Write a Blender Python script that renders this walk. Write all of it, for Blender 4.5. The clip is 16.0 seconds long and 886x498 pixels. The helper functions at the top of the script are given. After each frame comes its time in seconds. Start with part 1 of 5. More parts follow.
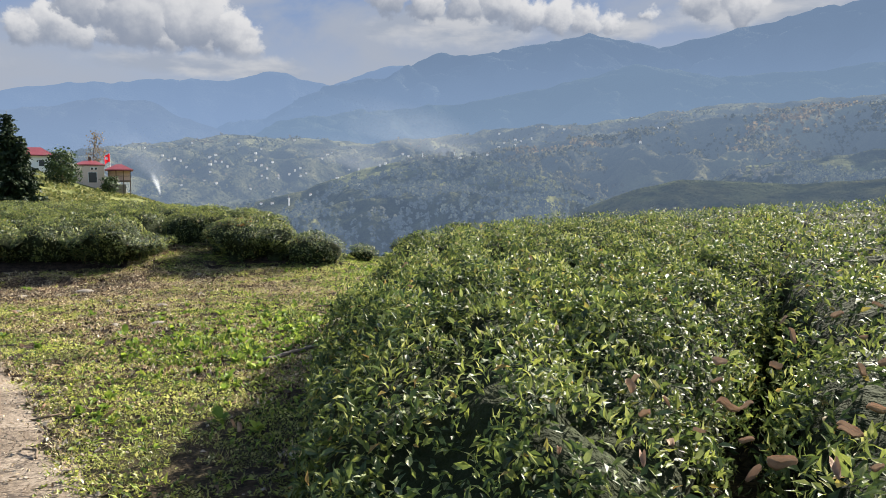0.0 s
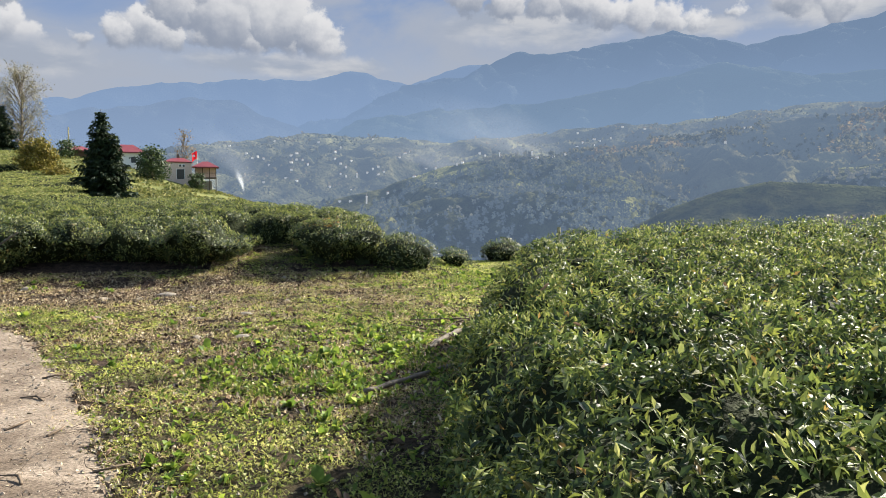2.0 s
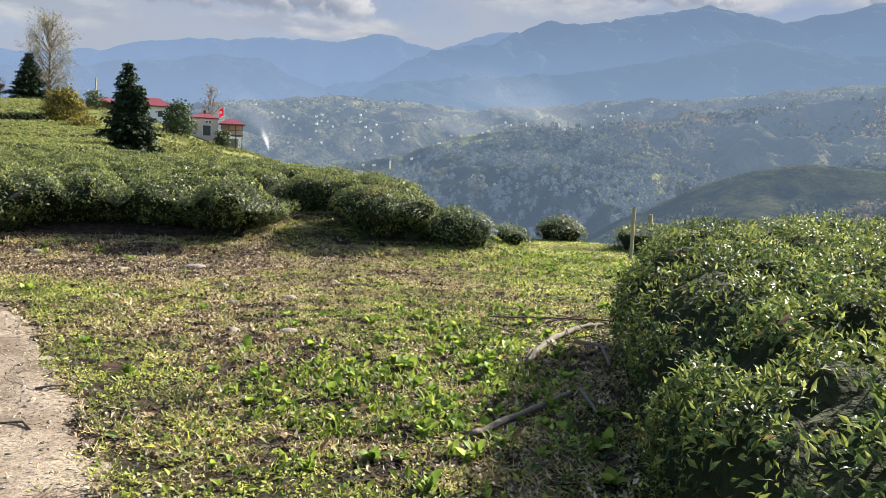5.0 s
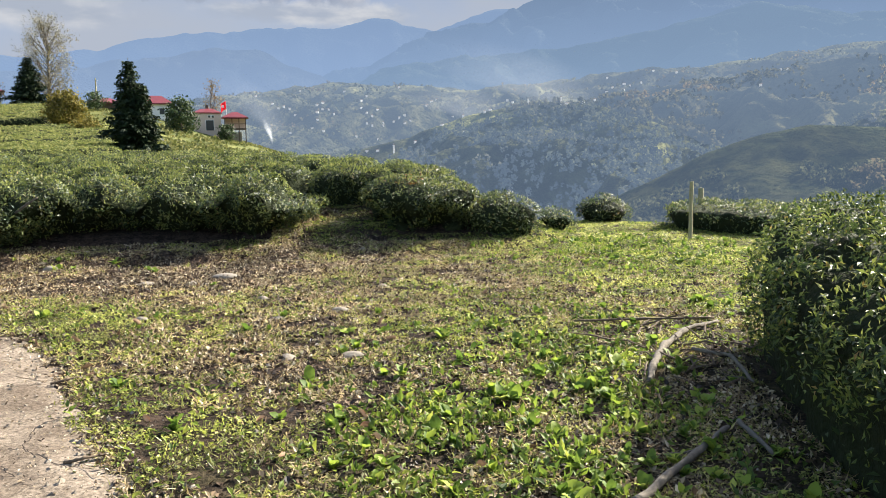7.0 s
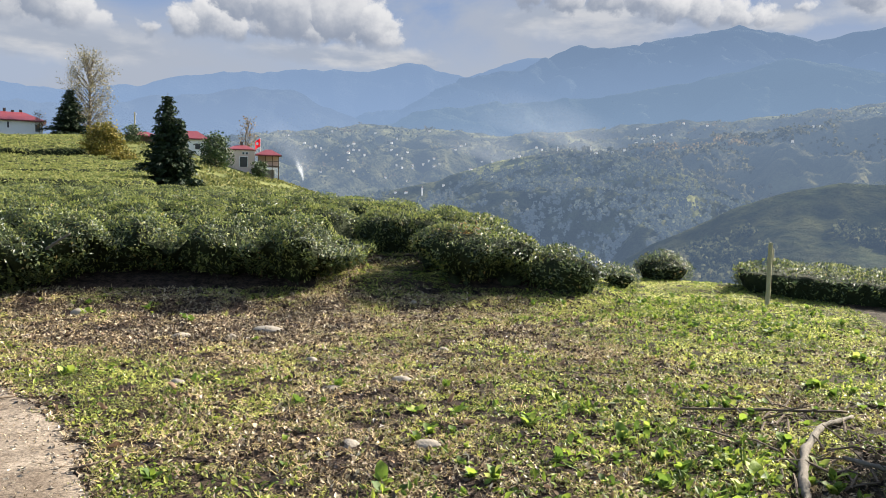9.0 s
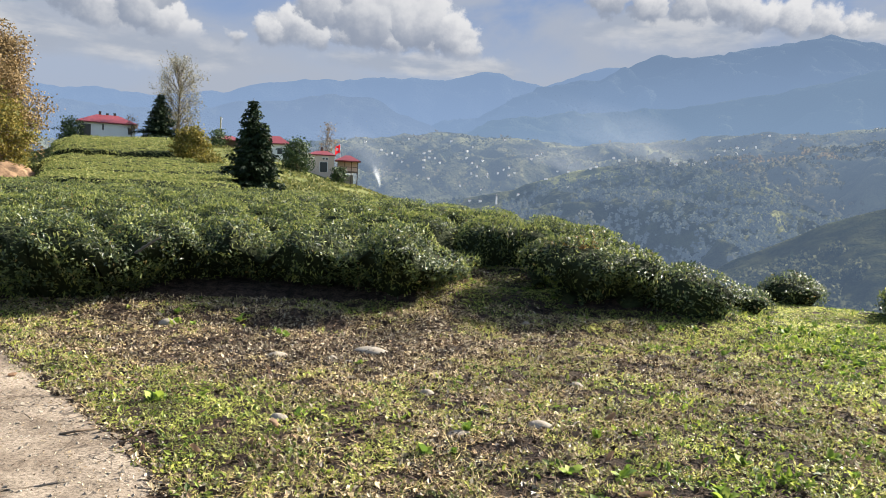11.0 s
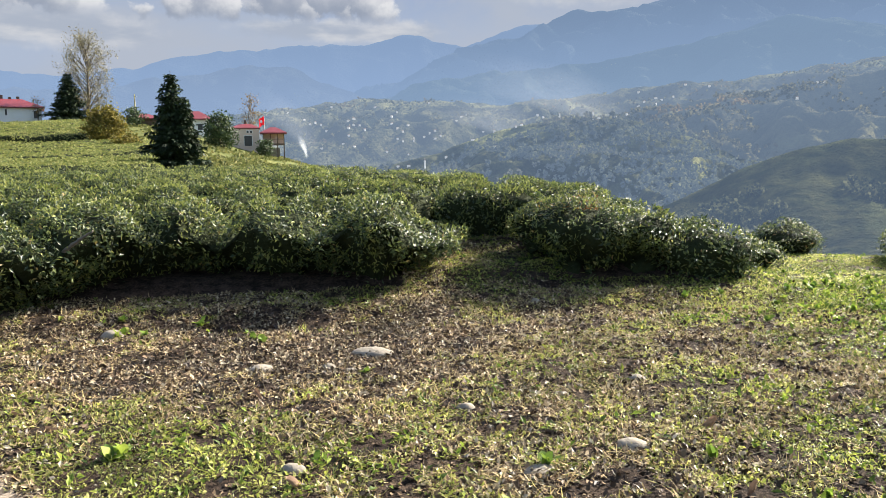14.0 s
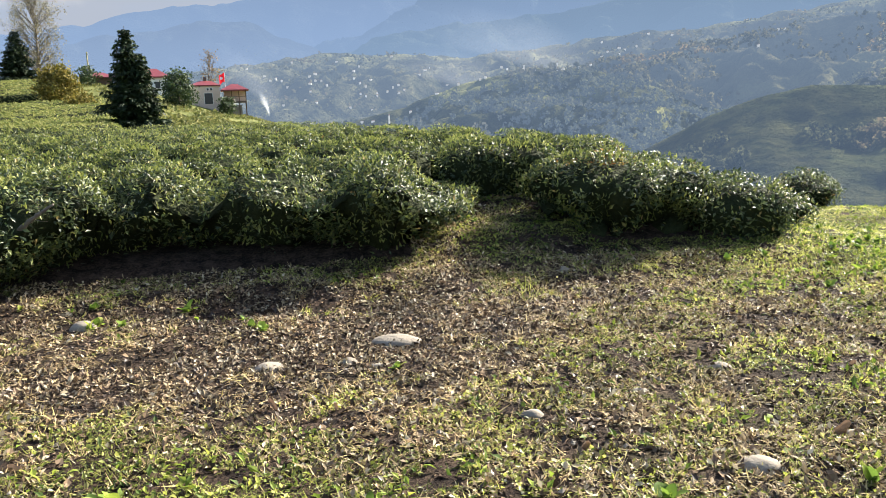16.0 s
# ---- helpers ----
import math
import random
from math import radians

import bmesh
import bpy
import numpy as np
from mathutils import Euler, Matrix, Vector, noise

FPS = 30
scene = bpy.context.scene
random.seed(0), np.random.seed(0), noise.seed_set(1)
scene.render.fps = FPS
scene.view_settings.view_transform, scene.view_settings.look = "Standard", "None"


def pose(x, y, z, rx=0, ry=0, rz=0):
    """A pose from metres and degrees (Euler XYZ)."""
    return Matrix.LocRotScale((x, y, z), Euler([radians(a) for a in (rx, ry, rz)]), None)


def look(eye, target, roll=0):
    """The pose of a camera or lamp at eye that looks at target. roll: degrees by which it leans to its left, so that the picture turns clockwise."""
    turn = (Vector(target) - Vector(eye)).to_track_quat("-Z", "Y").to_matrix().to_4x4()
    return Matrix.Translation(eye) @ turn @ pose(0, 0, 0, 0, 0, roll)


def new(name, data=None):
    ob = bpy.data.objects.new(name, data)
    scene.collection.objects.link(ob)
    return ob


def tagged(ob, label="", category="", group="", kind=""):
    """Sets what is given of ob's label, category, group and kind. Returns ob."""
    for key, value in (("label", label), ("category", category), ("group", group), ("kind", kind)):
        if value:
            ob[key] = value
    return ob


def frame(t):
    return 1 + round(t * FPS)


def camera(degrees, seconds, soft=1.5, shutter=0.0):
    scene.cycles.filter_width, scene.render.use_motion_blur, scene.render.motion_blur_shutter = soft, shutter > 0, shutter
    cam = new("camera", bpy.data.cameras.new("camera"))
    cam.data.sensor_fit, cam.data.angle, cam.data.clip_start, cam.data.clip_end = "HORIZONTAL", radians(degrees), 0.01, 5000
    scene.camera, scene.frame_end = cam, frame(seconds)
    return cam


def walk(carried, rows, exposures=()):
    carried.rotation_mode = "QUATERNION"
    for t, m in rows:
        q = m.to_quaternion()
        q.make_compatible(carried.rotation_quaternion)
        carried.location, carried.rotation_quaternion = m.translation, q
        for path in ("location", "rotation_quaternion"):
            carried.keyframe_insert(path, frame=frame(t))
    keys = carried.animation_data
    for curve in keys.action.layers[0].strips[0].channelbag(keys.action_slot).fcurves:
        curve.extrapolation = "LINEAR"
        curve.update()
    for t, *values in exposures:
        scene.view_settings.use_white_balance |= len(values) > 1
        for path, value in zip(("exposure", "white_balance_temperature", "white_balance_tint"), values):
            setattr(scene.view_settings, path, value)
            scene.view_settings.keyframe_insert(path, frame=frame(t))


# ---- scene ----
cam = camera(60.4, 16.0, 0.8)
METRES, EYE, TILT, LEAN, TURN = 9.0, 1.5, 0.0, 0.0, 0.0
ROWS = [
    (0.0, 0.0, 0.0, 0.0, -0.03, -3.69, 0.45),
    (0.5, -0.0132, 0.0279, -0.0019, 2.6, -3.2, -0.48),
    (1.0, -0.0347, 0.0592, 0.0018, 3.9, -3.19, -0.24),
    (1.5, -0.0451, 0.0937, 0.0016, 5.13, -3.45, -0.13),
    (2.0, -0.0521, 0.1282, 0.0042, 5.66, -3.73, -0.2),
    (2.5, -0.0679, 0.152, 0.004, 6.42, -4.07, -0.55),
    (3.0, -0.0891, 0.1791, 0.005, 6.61, -4.27, -1.35),
    (3.5, -0.1032, 0.2115, 0.0036, 7.74, -4.63, -2.3),
    (4.0, -0.1131, 0.2404, 0.0027, 8.15, -5.4, -3.59),
    (6.5, -0.2061, 0.384, 0.0097, 6.6, -7.1, -0.49),
    (7.0, -0.2226, 0.4075, 0.0078, 7.64, -7.56, 0.52),
    (7.5, -0.2377, 0.4424, 0.0093, 9.76, -7.54, 0.78),
    (8.0, -0.2459, 0.4608, 0.0099, 8.52, -6.59, -0.61),
    (8.5, -0.2707, 0.4829, 0.013, 8.15, -5.4, -1.41),
    (9.0, -0.2865, 0.4979, 0.0131, 9.71, -4.32, -1.6),
    (9.5, -0.3047, 0.5299, 0.0144, 13.64, -3.82, -1.76),
    (10.0, -0.3192, 0.551, 0.012, 15.51, -3.88, -2.91),
    (12.5, -0.4401, 0.6608, 0.0085, 14.5, -4.05, -2.48),
    (13.0, -0.4552, 0.6761, 0.006, 14.32, -4.59, -1.81),
    (13.5, -0.4639, 0.7039, 0.0073, 12.97, -5.46, -0.27),
    (14.0, -0.4685, 0.7209, 0.0069, 9.83, -6.41, 0.69),
    (14.5, -0.4951, 0.738, 0.0083, 8.18, -7.13, 1.22),
    (15.0, -0.5158, 0.7574, 0.0074, 9.28, -7.73, 1.64),
    (15.5, -0.5284, 0.7928, 0.0079, 9.8, -8.88, 2.18),
    (16.0, -0.5362, 0.8163, 0.0065, 7.17, -9.83, 1.83),
]
PATH = [(t, pose(0, 0, EYE, TILT, LEAN, TURN) @ pose(METRES * x, METRES * y, METRES * z, 90 + pitch, roll, yaw)) for t, x, y, z, yaw, pitch, roll in ROWS]
walk(cam, PATH, [(0.0, 1.80), (4.0, 1.88), (7.0, 1.98), (10.0, 1.87), (14.0, 1.97), (16.0, 2.06)])

# ---- world, sun ----
SUN_AZ, SUN_EL = 42.0, 30.5
sun_way = Vector((math.sin(radians(SUN_AZ)) * math.cos(radians(SUN_EL)), math.cos(radians(SUN_AZ)) * math.cos(radians(SUN_EL)), math.sin(radians(SUN_EL))))
sun_data = bpy.data.lights.new("sun", "SUN")
sun_data.energy, sun_data.angle, sun_data.color = 5.0, radians(0.6), (1.0, 0.93, 0.80)
sun = new("sun", sun_data)
sun.matrix_world = look((60, 60, 80), Vector((60, 60, 80)) - sun_way)


class Graph:
    """Short hand for node trees."""

    def __init__(self, tree):
        self.tree = tree
        tree.nodes.clear()

    def node(self, kind, **given):
        n = self.tree.nodes.new(kind)
        for key, value in given.items():
            if key == "op":
                n.operation = value
            elif key == "blend":
                n.blend_type = value
            elif key == "mode":
                n.data_type = value
            elif key == "sky":
                n.sky_type = value
            elif key == "metric":
                n.distance = value
            elif key == "feature":
                n.feature = value
        return n

    def put(self, socket, value):
        if isinstance(value, bpy.types.NodeSocket):
            self.tree.links.new(value, socket)
        elif isinstance(value, (tuple, list)) and len(value) == 3 and socket.type == "RGBA":
            socket.default_value = (*value, 1.0)
        else:
            socket.default_value = value

    def math(self, op, a, b=0.0, c=0.0):
        n = self.node("ShaderNodeMath", op=op)
        for i, v in enumerate((a, b, c)):
            self.put(n.inputs[i], v)
        return n.outputs[0]

    def vec(self, op, a, b=(0, 0, 0)):
        n = self.node("ShaderNodeVectorMath", op=op)
        self.put(n.inputs[0], a)
        self.put(n.inputs[1], b)
        return n.outputs["Value"] if op in ("LENGTH", "DISTANCE", "DOT_PRODUCT") else n.outputs["Vector"]

    def mix(self, f, a, b):
        n = self.node("ShaderNodeMix", mode="RGBA")
        self.put(n.inputs[0], f)
        self.put(n.inputs[6], a)
        self.put(n.inputs[7], b)
        return n.outputs[2]

    def noise(self, at, scale, detail=4.0, rough=0.55, warp=0.0):
        n = self.node("ShaderNodeTexNoise")
        self.put(n.inputs["Vector"], at)
        for key, v in (("Scale", scale), ("Detail", detail), ("Roughness", rough), ("Distortion", warp)):
            n.inputs[key].default_value = v
        return n.outputs["Fac"]

    def node_z(self, v):
        n = self.node("ShaderNodeSeparateXYZ")
        self.put(n.inputs[0], v)
        return n.outputs[2]

    def step(self, v, lo, hi, a=0.0, b=1.0):
        n = self.node("ShaderNodeMapRange")
        n.interpolation_type = "SMOOTHSTEP"
        for i, x in enumerate((v, lo, hi, a, b)):
            self.put(n.inputs[i], x)
        return n.outputs[0]


world = bpy.data.worlds.new("sky")
scene.world = world
world.use_nodes = True
g = Graph(world.node_tree)
sky = g.node("ShaderNodeTexSky", sky="NISHITA")
sky.sun_disc, sky.sun_elevation, sky.sun_rotation, sky.dust_density, sky.air_density = False, radians(SUN_EL), radians(SUN_AZ), 2.5, 1.0
way = g.node("ShaderNodeTexCoord").outputs["Generated"]
split = g.node("ShaderNodeSeparateXYZ")
g.put(split.inputs[0], way)
east = g.math("DEGREES", g.math("ARCTAN2", split.outputs[0], split.outputs[1]))
up = g.math("DEGREES", g.math("ARCSINE", split.outputs[2]))
flat = g.node("ShaderNodeCombineXYZ")
g.put(flat.inputs[0], east), g.put(flat.inputs[1], up)
flat = flat.outputs[0]
# cumulus: round puffs (east, up, radius, in degrees) over a flat base, low banks and a thin high veil
HEAP = [(-28.2, 11.2, 1.3), (-26.6, 11.6, 1.7), (-25.0, 11.2, 1.3), (-24.6, 13.4, 2.0), (-22.8, 11.3, 1.1), (-21.2, 13.0, 2.7), (-19.8, 11.2, 1.3), (-18.0, 13.0, 2.6), (-17.0, 10.9, 1.0), (-15.2, 11.8, 1.8),
        (-14.0, 11.0, 1.0), (-17.4, 13.8, 1.9), (-20.2, 14.2, 2.2), (-23.0, 14.6, 1.8), (-18.6, 15.6, 2.4), (-22.4, 16.6, 2.6), (-30.8, 10.5, 0.75)]
SMALL = [(-41.6, 12.6, 1.7), (-39.6, 11.6, 1.8), (-37.4, 12.4, 2.2), (-35.6, 11.2, 1.6), (-34.2, 10.2, 1.2), (-38.6, 10.4, 1.2), (-36.2, 13.9, 2.2), (-34.6, 9.0, 0.8), (-44.5, 13.2, 2.0), (-48.0, 12.0, 2.4),
         (8.6, 13.0, 1.3), (10.6, 12.7, 1.2), (6.6, 13.4, 1.4), (12.4, 12.5, 0.9), (4.4, 14.1, 1.5), (1.8, 14.4, 1.5), (-1.0, 14.2, 1.4), (-3.8, 14.8, 1.6), (15.2, 12.9, 0.7), (18.6, 13.6, 1.5), (21.4, 13.2, 1.6)]
# long low banks: east, up, half width, half height
BANKS = [(-17.5, 9.6, 7.5, 0.75), (-13.2, 9.5, 2.6, 0.9), (-36.0, 9.0, 6.0, 1.3), (2.0, 12.6, 8.0, 1.6), (12.0, 12.0, 5.0, 0.8), (-45.0, 9.4, 5.0, 1.5), (22.0, 12.6, 6.0, 1.2)]
swirl = g.node("ShaderNodeTexNoise")
g.put(swirl.inputs["Vector"], flat)
swirl.inputs["Scale"].default_value, swirl.inputs["Detail"].default_value, swirl.inputs["Roughness"].default_value = 0.6, 6.0, 0.6
bent = g.vec("ADD", flat, g.vec("MULTIPLY", g.vec("SUBTRACT", swirl.outputs["Color"], (0.5, 0.5, 0.5)), (3.2, 2.6, 0.0)))


def heaps(at, puffs):
    best = None
    for e, u, r in puffs:
        off = g.vec("MULTIPLY", g.vec("SUBTRACT", at, (e, u, 0)), (0.9 / r, 1.0 / r, 0))
        d = g.math("MULTIPLY", g.math("SUBTRACT", 1.0, g.vec("DOT_PRODUCT", off, off)), r)
        best = d if best is None else g.math("SMOOTH_MAX", best, d, 0.5)
    return g.math("MAXIMUM", best, -1.0)


cloud = heaps(bent, HEAP + SMALL)
toward = heaps(g.vec("ADD", bent, (0.16, 0.34, 0)), HEAP + SMALL)
base_cut = g.step(g.math("ADD", up, g.math("MULTIPLY_ADD", g.noise(flat, 0.35, 4), 1.6, -0.8)), 9.6, 10.8)
edge = g.math("MULTIPLY", g.step(cloud, -0.15, 0.75), base_cut)
slope = g.math("MULTIPLY", g.math("SUBTRACT", cloud, toward), 2.0)
bright = g.step(g.math("ADD", slope, g.math("MULTIPLY_ADD", g.noise(flat, 0.45, 4), 1.5, -0.75)), -1.15, 1.15)
bright = g.math("MULTIPLY", bright, g.step(up, 9.4, 11.8, 0.45, 1.0))
lit = g.mix(bright, (0.46, 0.51, 0.60), (1.22, 1.18, 1.12))
bank = None
wide = g.vec("ADD", flat, g.vec("MULTIPLY", g.vec("SUBTRACT", swirl.outputs["Color"], (0.5, 0.5, 0.5)), (5.0, 1.3, 0.0)))
for e, u, rx, ry in BANKS:
    off = g.vec("MULTIPLY", g.vec("SUBTRACT", wide, (e, u, 0)), (1.0 / rx, 1.0 / ry, 0))
    d = g.math("SUBTRACT", 1.0, g.vec("DOT_PRODUCT", off, off))
    bank = d if bank is None else g.math("MAXIMUM", bank, d)
bank = g.step(bank, -0.5, 0.9, 0.0, 0.85)
veil_n = g.noise(g.vec("MULTIPLY", flat, (0.4, 1.0, 0)), 0.16, 6, 0.55, 0.4)
veil = g.math("MULTIPLY", g.step(veil_n, 0.34, 0.60), 0.85)
haze = g.step(up, 14.5, 8.5)
blue = g.mix(haze, (0.34, 0.50, 0.80), (0.62, 0.70, 0.83))
sheet = g.mix(veil, blue, (0.66, 0.70, 0.77))
bank_tone = g.mix(g.step(g.noise(g.vec("MULTIPLY", flat, (0.3, 1.0, 0)), 0.6, 5, 0.55), 0.38, 0.64), (0.60, 0.65, 0.73), (0.98, 0.96, 0.93))
sheet = g.mix(bank, sheet, bank_tone)
seen_sky = g.mix(edge, sheet, lit)
low = g.step(up, 30.0, 20.0)
scaled = g.node("ShaderNodeMix", mode="RGBA")
scaled.blend_type = "MULTIPLY"
scaled.inputs[0].default_value = 1.0
g.put(scaled.inputs[6], sky.outputs[0]), g.put(scaled.inputs[7], (0.085, 0.085, 0.085))
front = g.math("MULTIPLY", low, g.step(g.math("ABSOLUTE", east), 130.0, 90.0))
dim = g.node("ShaderNodeMix", mode="RGBA")
dim.blend_type = "MULTIPLY"
dim.inputs[0].default_value = 1.0
g.put(dim.inputs[6], seen_sky), g.put(dim.inputs[7], (0.178, 0.184, 0.197))
mixed = g.mix(front, scaled.outputs[2], dim.outputs[2])
bg = g.node("ShaderNodeBackground")
g.put(bg.inputs[0], mixed)
bg.inputs[1].default_value = 1.0
g.put(g.node("ShaderNodeOutputWorld").inputs[0], bg.outputs[0])

# ---- materials ----


def material(name, build, rough=0.8, through_light=0.0, bump=0.0, spec=0.5):
    """build(graph, position, island_random) gives colour and height sockets."""
    m = bpy.data.materials.new(name)
    m.use_nodes = True
    k = Graph(m.node_tree)
    at = k.node("ShaderNodeNewGeometry")
    colour, height = build(k, at.outputs["Position"], at.outputs["Random Per Island"])
    p = k.node("ShaderNodeBsdfPrincipled")
    k.put(p.inputs["Base Color"], colour)
    k.put(p.inputs["Roughness"], rough)
    p.inputs["Specular IOR Level"].default_value = spec
    if bump and height is not None:
        b = k.node("ShaderNodeBump")
        b.inputs["Distance"].default_value = bump
        k.put(b.inputs["Height"], height)
        k.put(p.inputs["Normal"], b.outputs[0])
    out = p.outputs[0]
    if through_light:
        tr = k.node("ShaderNodeBsdfTranslucent")
        k.put(tr.inputs[0], colour)
        mx = k.node("ShaderNodeMixShader")
        mx.inputs[0].default_value = through_light
        k.put(mx.inputs[1], out), k.put(mx.inputs[2], tr.outputs[0])
        out = mx.outputs[0]
    k.put(k.node("ShaderNodeOutputMaterial").inputs[0], out)
    return m


def ramp(k, f, stops):
    n = k.node("ShaderNodeValToRGB")
    while len(n.color_ramp.elements) < len(stops):
        n.color_ramp.elements.new(0.5)
    for e, (p, c) in zip(n.color_ramp.elements, stops):
        e.position, e.color = p, (*c, 1.0)
    k.put(n.inputs[0], f)
    return n.outputs[0]


def leafy(stops, grain=30.0, dull=0.73, bright=1.1, patch_scale=1.3):
    def build(k, at, island):
        c = ramp(k, island, stops)
        n = k.noise(at, patch_scale, 4, 0.6)
        patch = k.mix(k.step(n, 0.36, 0.66), (dull, dull * 1.03, dull * 0.97), (bright, bright * 0.99, bright * 0.9))
        mul = k.node("ShaderNodeMix", mode="RGBA", blend="MULTIPLY")
        mul.inputs[0].default_value = 1.0
        k.put(mul.inputs[6], c), k.put(mul.inputs[7], patch)
        return mul.outputs[2], k.noise(at, grain * 4, 2)
    return build


TEA = [(0.0, (0.024, 0.042, 0.021)), (0.4, (0.055, 0.082, 0.033)), (0.72, (0.11, 0.14, 0.045)), (0.96, (0.21, 0.235, 0.075)), (1.0, (0.28, 0.19, 0.08))]
m_tea = material("tea_leaf", leafy(TEA, 30.0, 0.6, 1.15, 1.6), 0.42, 0.26, 0.002, 0.38)
# Brighter copy of tea_leaf: the near hedges' stronger light is put into its colour.
m_tea_near = material("near_tea_leaf_lit", leafy([(0.0, (0.028, 0.050, 0.020)), (0.4, (0.070, 0.105, 0.032)), (0.72, (0.14, 0.18, 0.045)), (0.96, (0.26, 0.285, 0.065)), (1.0, (0.30, 0.19, 0.07))], 30.0, 0.5, 1.2, 1.8), 0.50, 0.36, 0.002, 0.28)
m_shoot = material("tea_shoot", leafy([(0.0, (0.13, 0.165, 0.045)), (0.6, (0.24, 0.275, 0.07)), (1.0, (0.40, 0.40, 0.15))], 30.0, 0.6, 1.15, 1.6), 0.48, 0.36, 0.002, 0.35)
m_tea_lone = material("tea_leaf_lone", lambda k, at, i: (ramp(k, k.node("ShaderNodeObjectInfo").outputs["Random"], TEA), k.noise(at, 120, 2)), 0.38, 0.40, 0.002, 0.4)
# Twig mass; the dimness deep in the bush is put into its near-black colour.
m_core = material("tea_twig_shade", lambda k, at, i: (k.mix(k.noise(at, 14, 5), (0.009, 0.013, 0.006), (0.034, 0.042, 0.017)), k.noise(at, 22, 4)), 0.95, 0, 0.05, 0.1)
m_twig = material("twig_bark", lambda k, at, i: (k.mix(k.noise(at, 40, 4), (0.065, 0.045, 0.03), (0.18, 0.14, 0.10)), k.noise(at, 60, 4)), 0.9, 0, 0.004, 0.2)
m_grass = material("grass_blade", leafy([(0.0, (0.095, 0.12, 0.026)), (0.45, (0.255, 0.29, 0.06)), (0.75, (0.38, 0.40, 0.09)), (1.0, (0.54, 0.49, 0.21))], 30.0, 0.5, 1.42, 1.1), 0.42, 0.5, 0, 0.5)
m_weed_lone = material("weed_leaf_lone", lambda k, at, i: (ramp(k, k.node("ShaderNodeObjectInfo").outputs["Random"], [(0.0, (0.06, 0.11, 0.02)), (0.5, (0.16, 0.24, 0.035)), (0.85, (0.28, 0.36, 0.05)), (1.0, (0.36, 0.38, 0.09))]), k.noise(at, 60, 2)), 0.6, 0.45, 0.002, 0.22)
m_straw = material("dry_grass", leafy([(0.0, (0.32, 0.22, 0.12)), (0.6, (0.56, 0.43, 0.25)), (1.0, (0.40, 0.34, 0.13))]), 0.8, 0.2, 0, 0.2)
m_weed = material("weed_leaf", leafy([(0.0, (0.045, 0.08, 0.018)), (0.4, (0.12, 0.18, 0.03)), (0.8, (0.25, 0.33, 0.05)), (1.0, (0.38, 0.40, 0.08))], 30.0, 0.55, 1.15, 1.4), 0.58, 0.42, 0.002, 0.25)
m_litter = material("leaf_litter", leafy([(0.0, (0.06, 0.040, 0.028)), (0.3, (0.21, 0.145, 0.095)), (0.7, (0.40, 0.31, 0.20)), (1.0, (0.62, 0.54, 0.42))], 30.0, 0.5, 1.15, 1.6), 0.6, 0.15, 0, 0.3)
m_rot = material("rotting_leaf", leafy([(0.0, (0.022, 0.014, 0.010)), (0.5, (0.075, 0.047, 0.031)), (1.0, (0.19, 0.125, 0.08))], 30.0, 0.5, 1.2, 1.6), 0.5, 0.08, 0, 0.4)
m_dead = material("dead_leaf", lambda k, at, i: (k.mix(k.noise(at, 25, 5), (0.10, 0.05, 0.03), (0.46, 0.31, 0.20)), k.noise(at, 60, 3)), 0.7, 0.12, 0.004, 0.3)
m_stone = material("field_stone", lambda k, at, i: (k.mix(k.noise(at, 9, 6), (0.12, 0.10, 0.078), (0.29, 0.255, 0.205)), k.noise(at, 30, 6)), 0.85, 0, 0.01, 0.3)
m_rust = material("rusty_leaf", leafy([(0.0, (0.16, 0.08, 0.03)), (0.6, (0.32, 0.17, 0.06)), (1.0, (0.40, 0.28, 0.10))]), 0.6, 0.35, 0, 0.3)
m_clod = material("earth_clod", leafy([(0.0, (0.035, 0.024, 0.018)), (0.6, (0.105, 0.073, 0.050)), (1.0, (0.24, 0.17, 0.12))]), 0.95, 0, 0, 0.15)
m_bank = material("ochre_earth", lambda k, at, i: (k.mix(k.step(k.noise(at, 0.9, 7, 0.65), 0.35, 0.65), (0.09, 0.058, 0.035), (0.22, 0.14, 0.085)), k.noise(at, 3, 6)), 0.95, 0, 0.1, 0.1)
m_bark = material("grey_bark", lambda k, at, i: (k.mix(k.noise(at, 20, 6), (0.065, 0.055, 0.043), (0.19, 0.165, 0.135)), k.noise(at, 50, 5)), 0.9, 0, 0.006, 0.2)
m_post = material("weathered_post", lambda k, at, i: (k.mix(k.noise(k.vec("MULTIPLY", at, (1, 1, 0.1)), 30, 5), (0.22, 0.19, 0.10), (0.42, 0.38, 0.22)), k.noise(k.vec("MULTIPLY", at, (1, 1, 0.1)), 50, 4)), 0.85, 0, 0.004, 0.2)
m_roof = material("red_roof", lambda k, at, i: (k.mix(k.noise(at, 0.7, 5), (0.13, 0.020, 0.027), (0.20, 0.038, 0.044)), k.noise(at, 4, 2)), 0.5, 0, 0.02, 0.4)
m_white = material("white_render", lambda k, at, i: (k.mix(k.noise(at, 0.5, 5), (0.62, 0.62, 0.60), (0.80, 0.79, 0.76)), None), 0.85)
m_pink = material("pink_render", lambda k, at, i: (k.mix(k.noise(at, 0.6, 5), (0.50, 0.38, 0.32), (0.66, 0.53, 0.45)), None), 0.85)
m_dark = material("dark_opening", lambda k, at, i: (k.mix(k.noise(at, 2, 3), (0.015, 0.016, 0.02), (0.04, 0.04, 0.045)), None), 0.3)
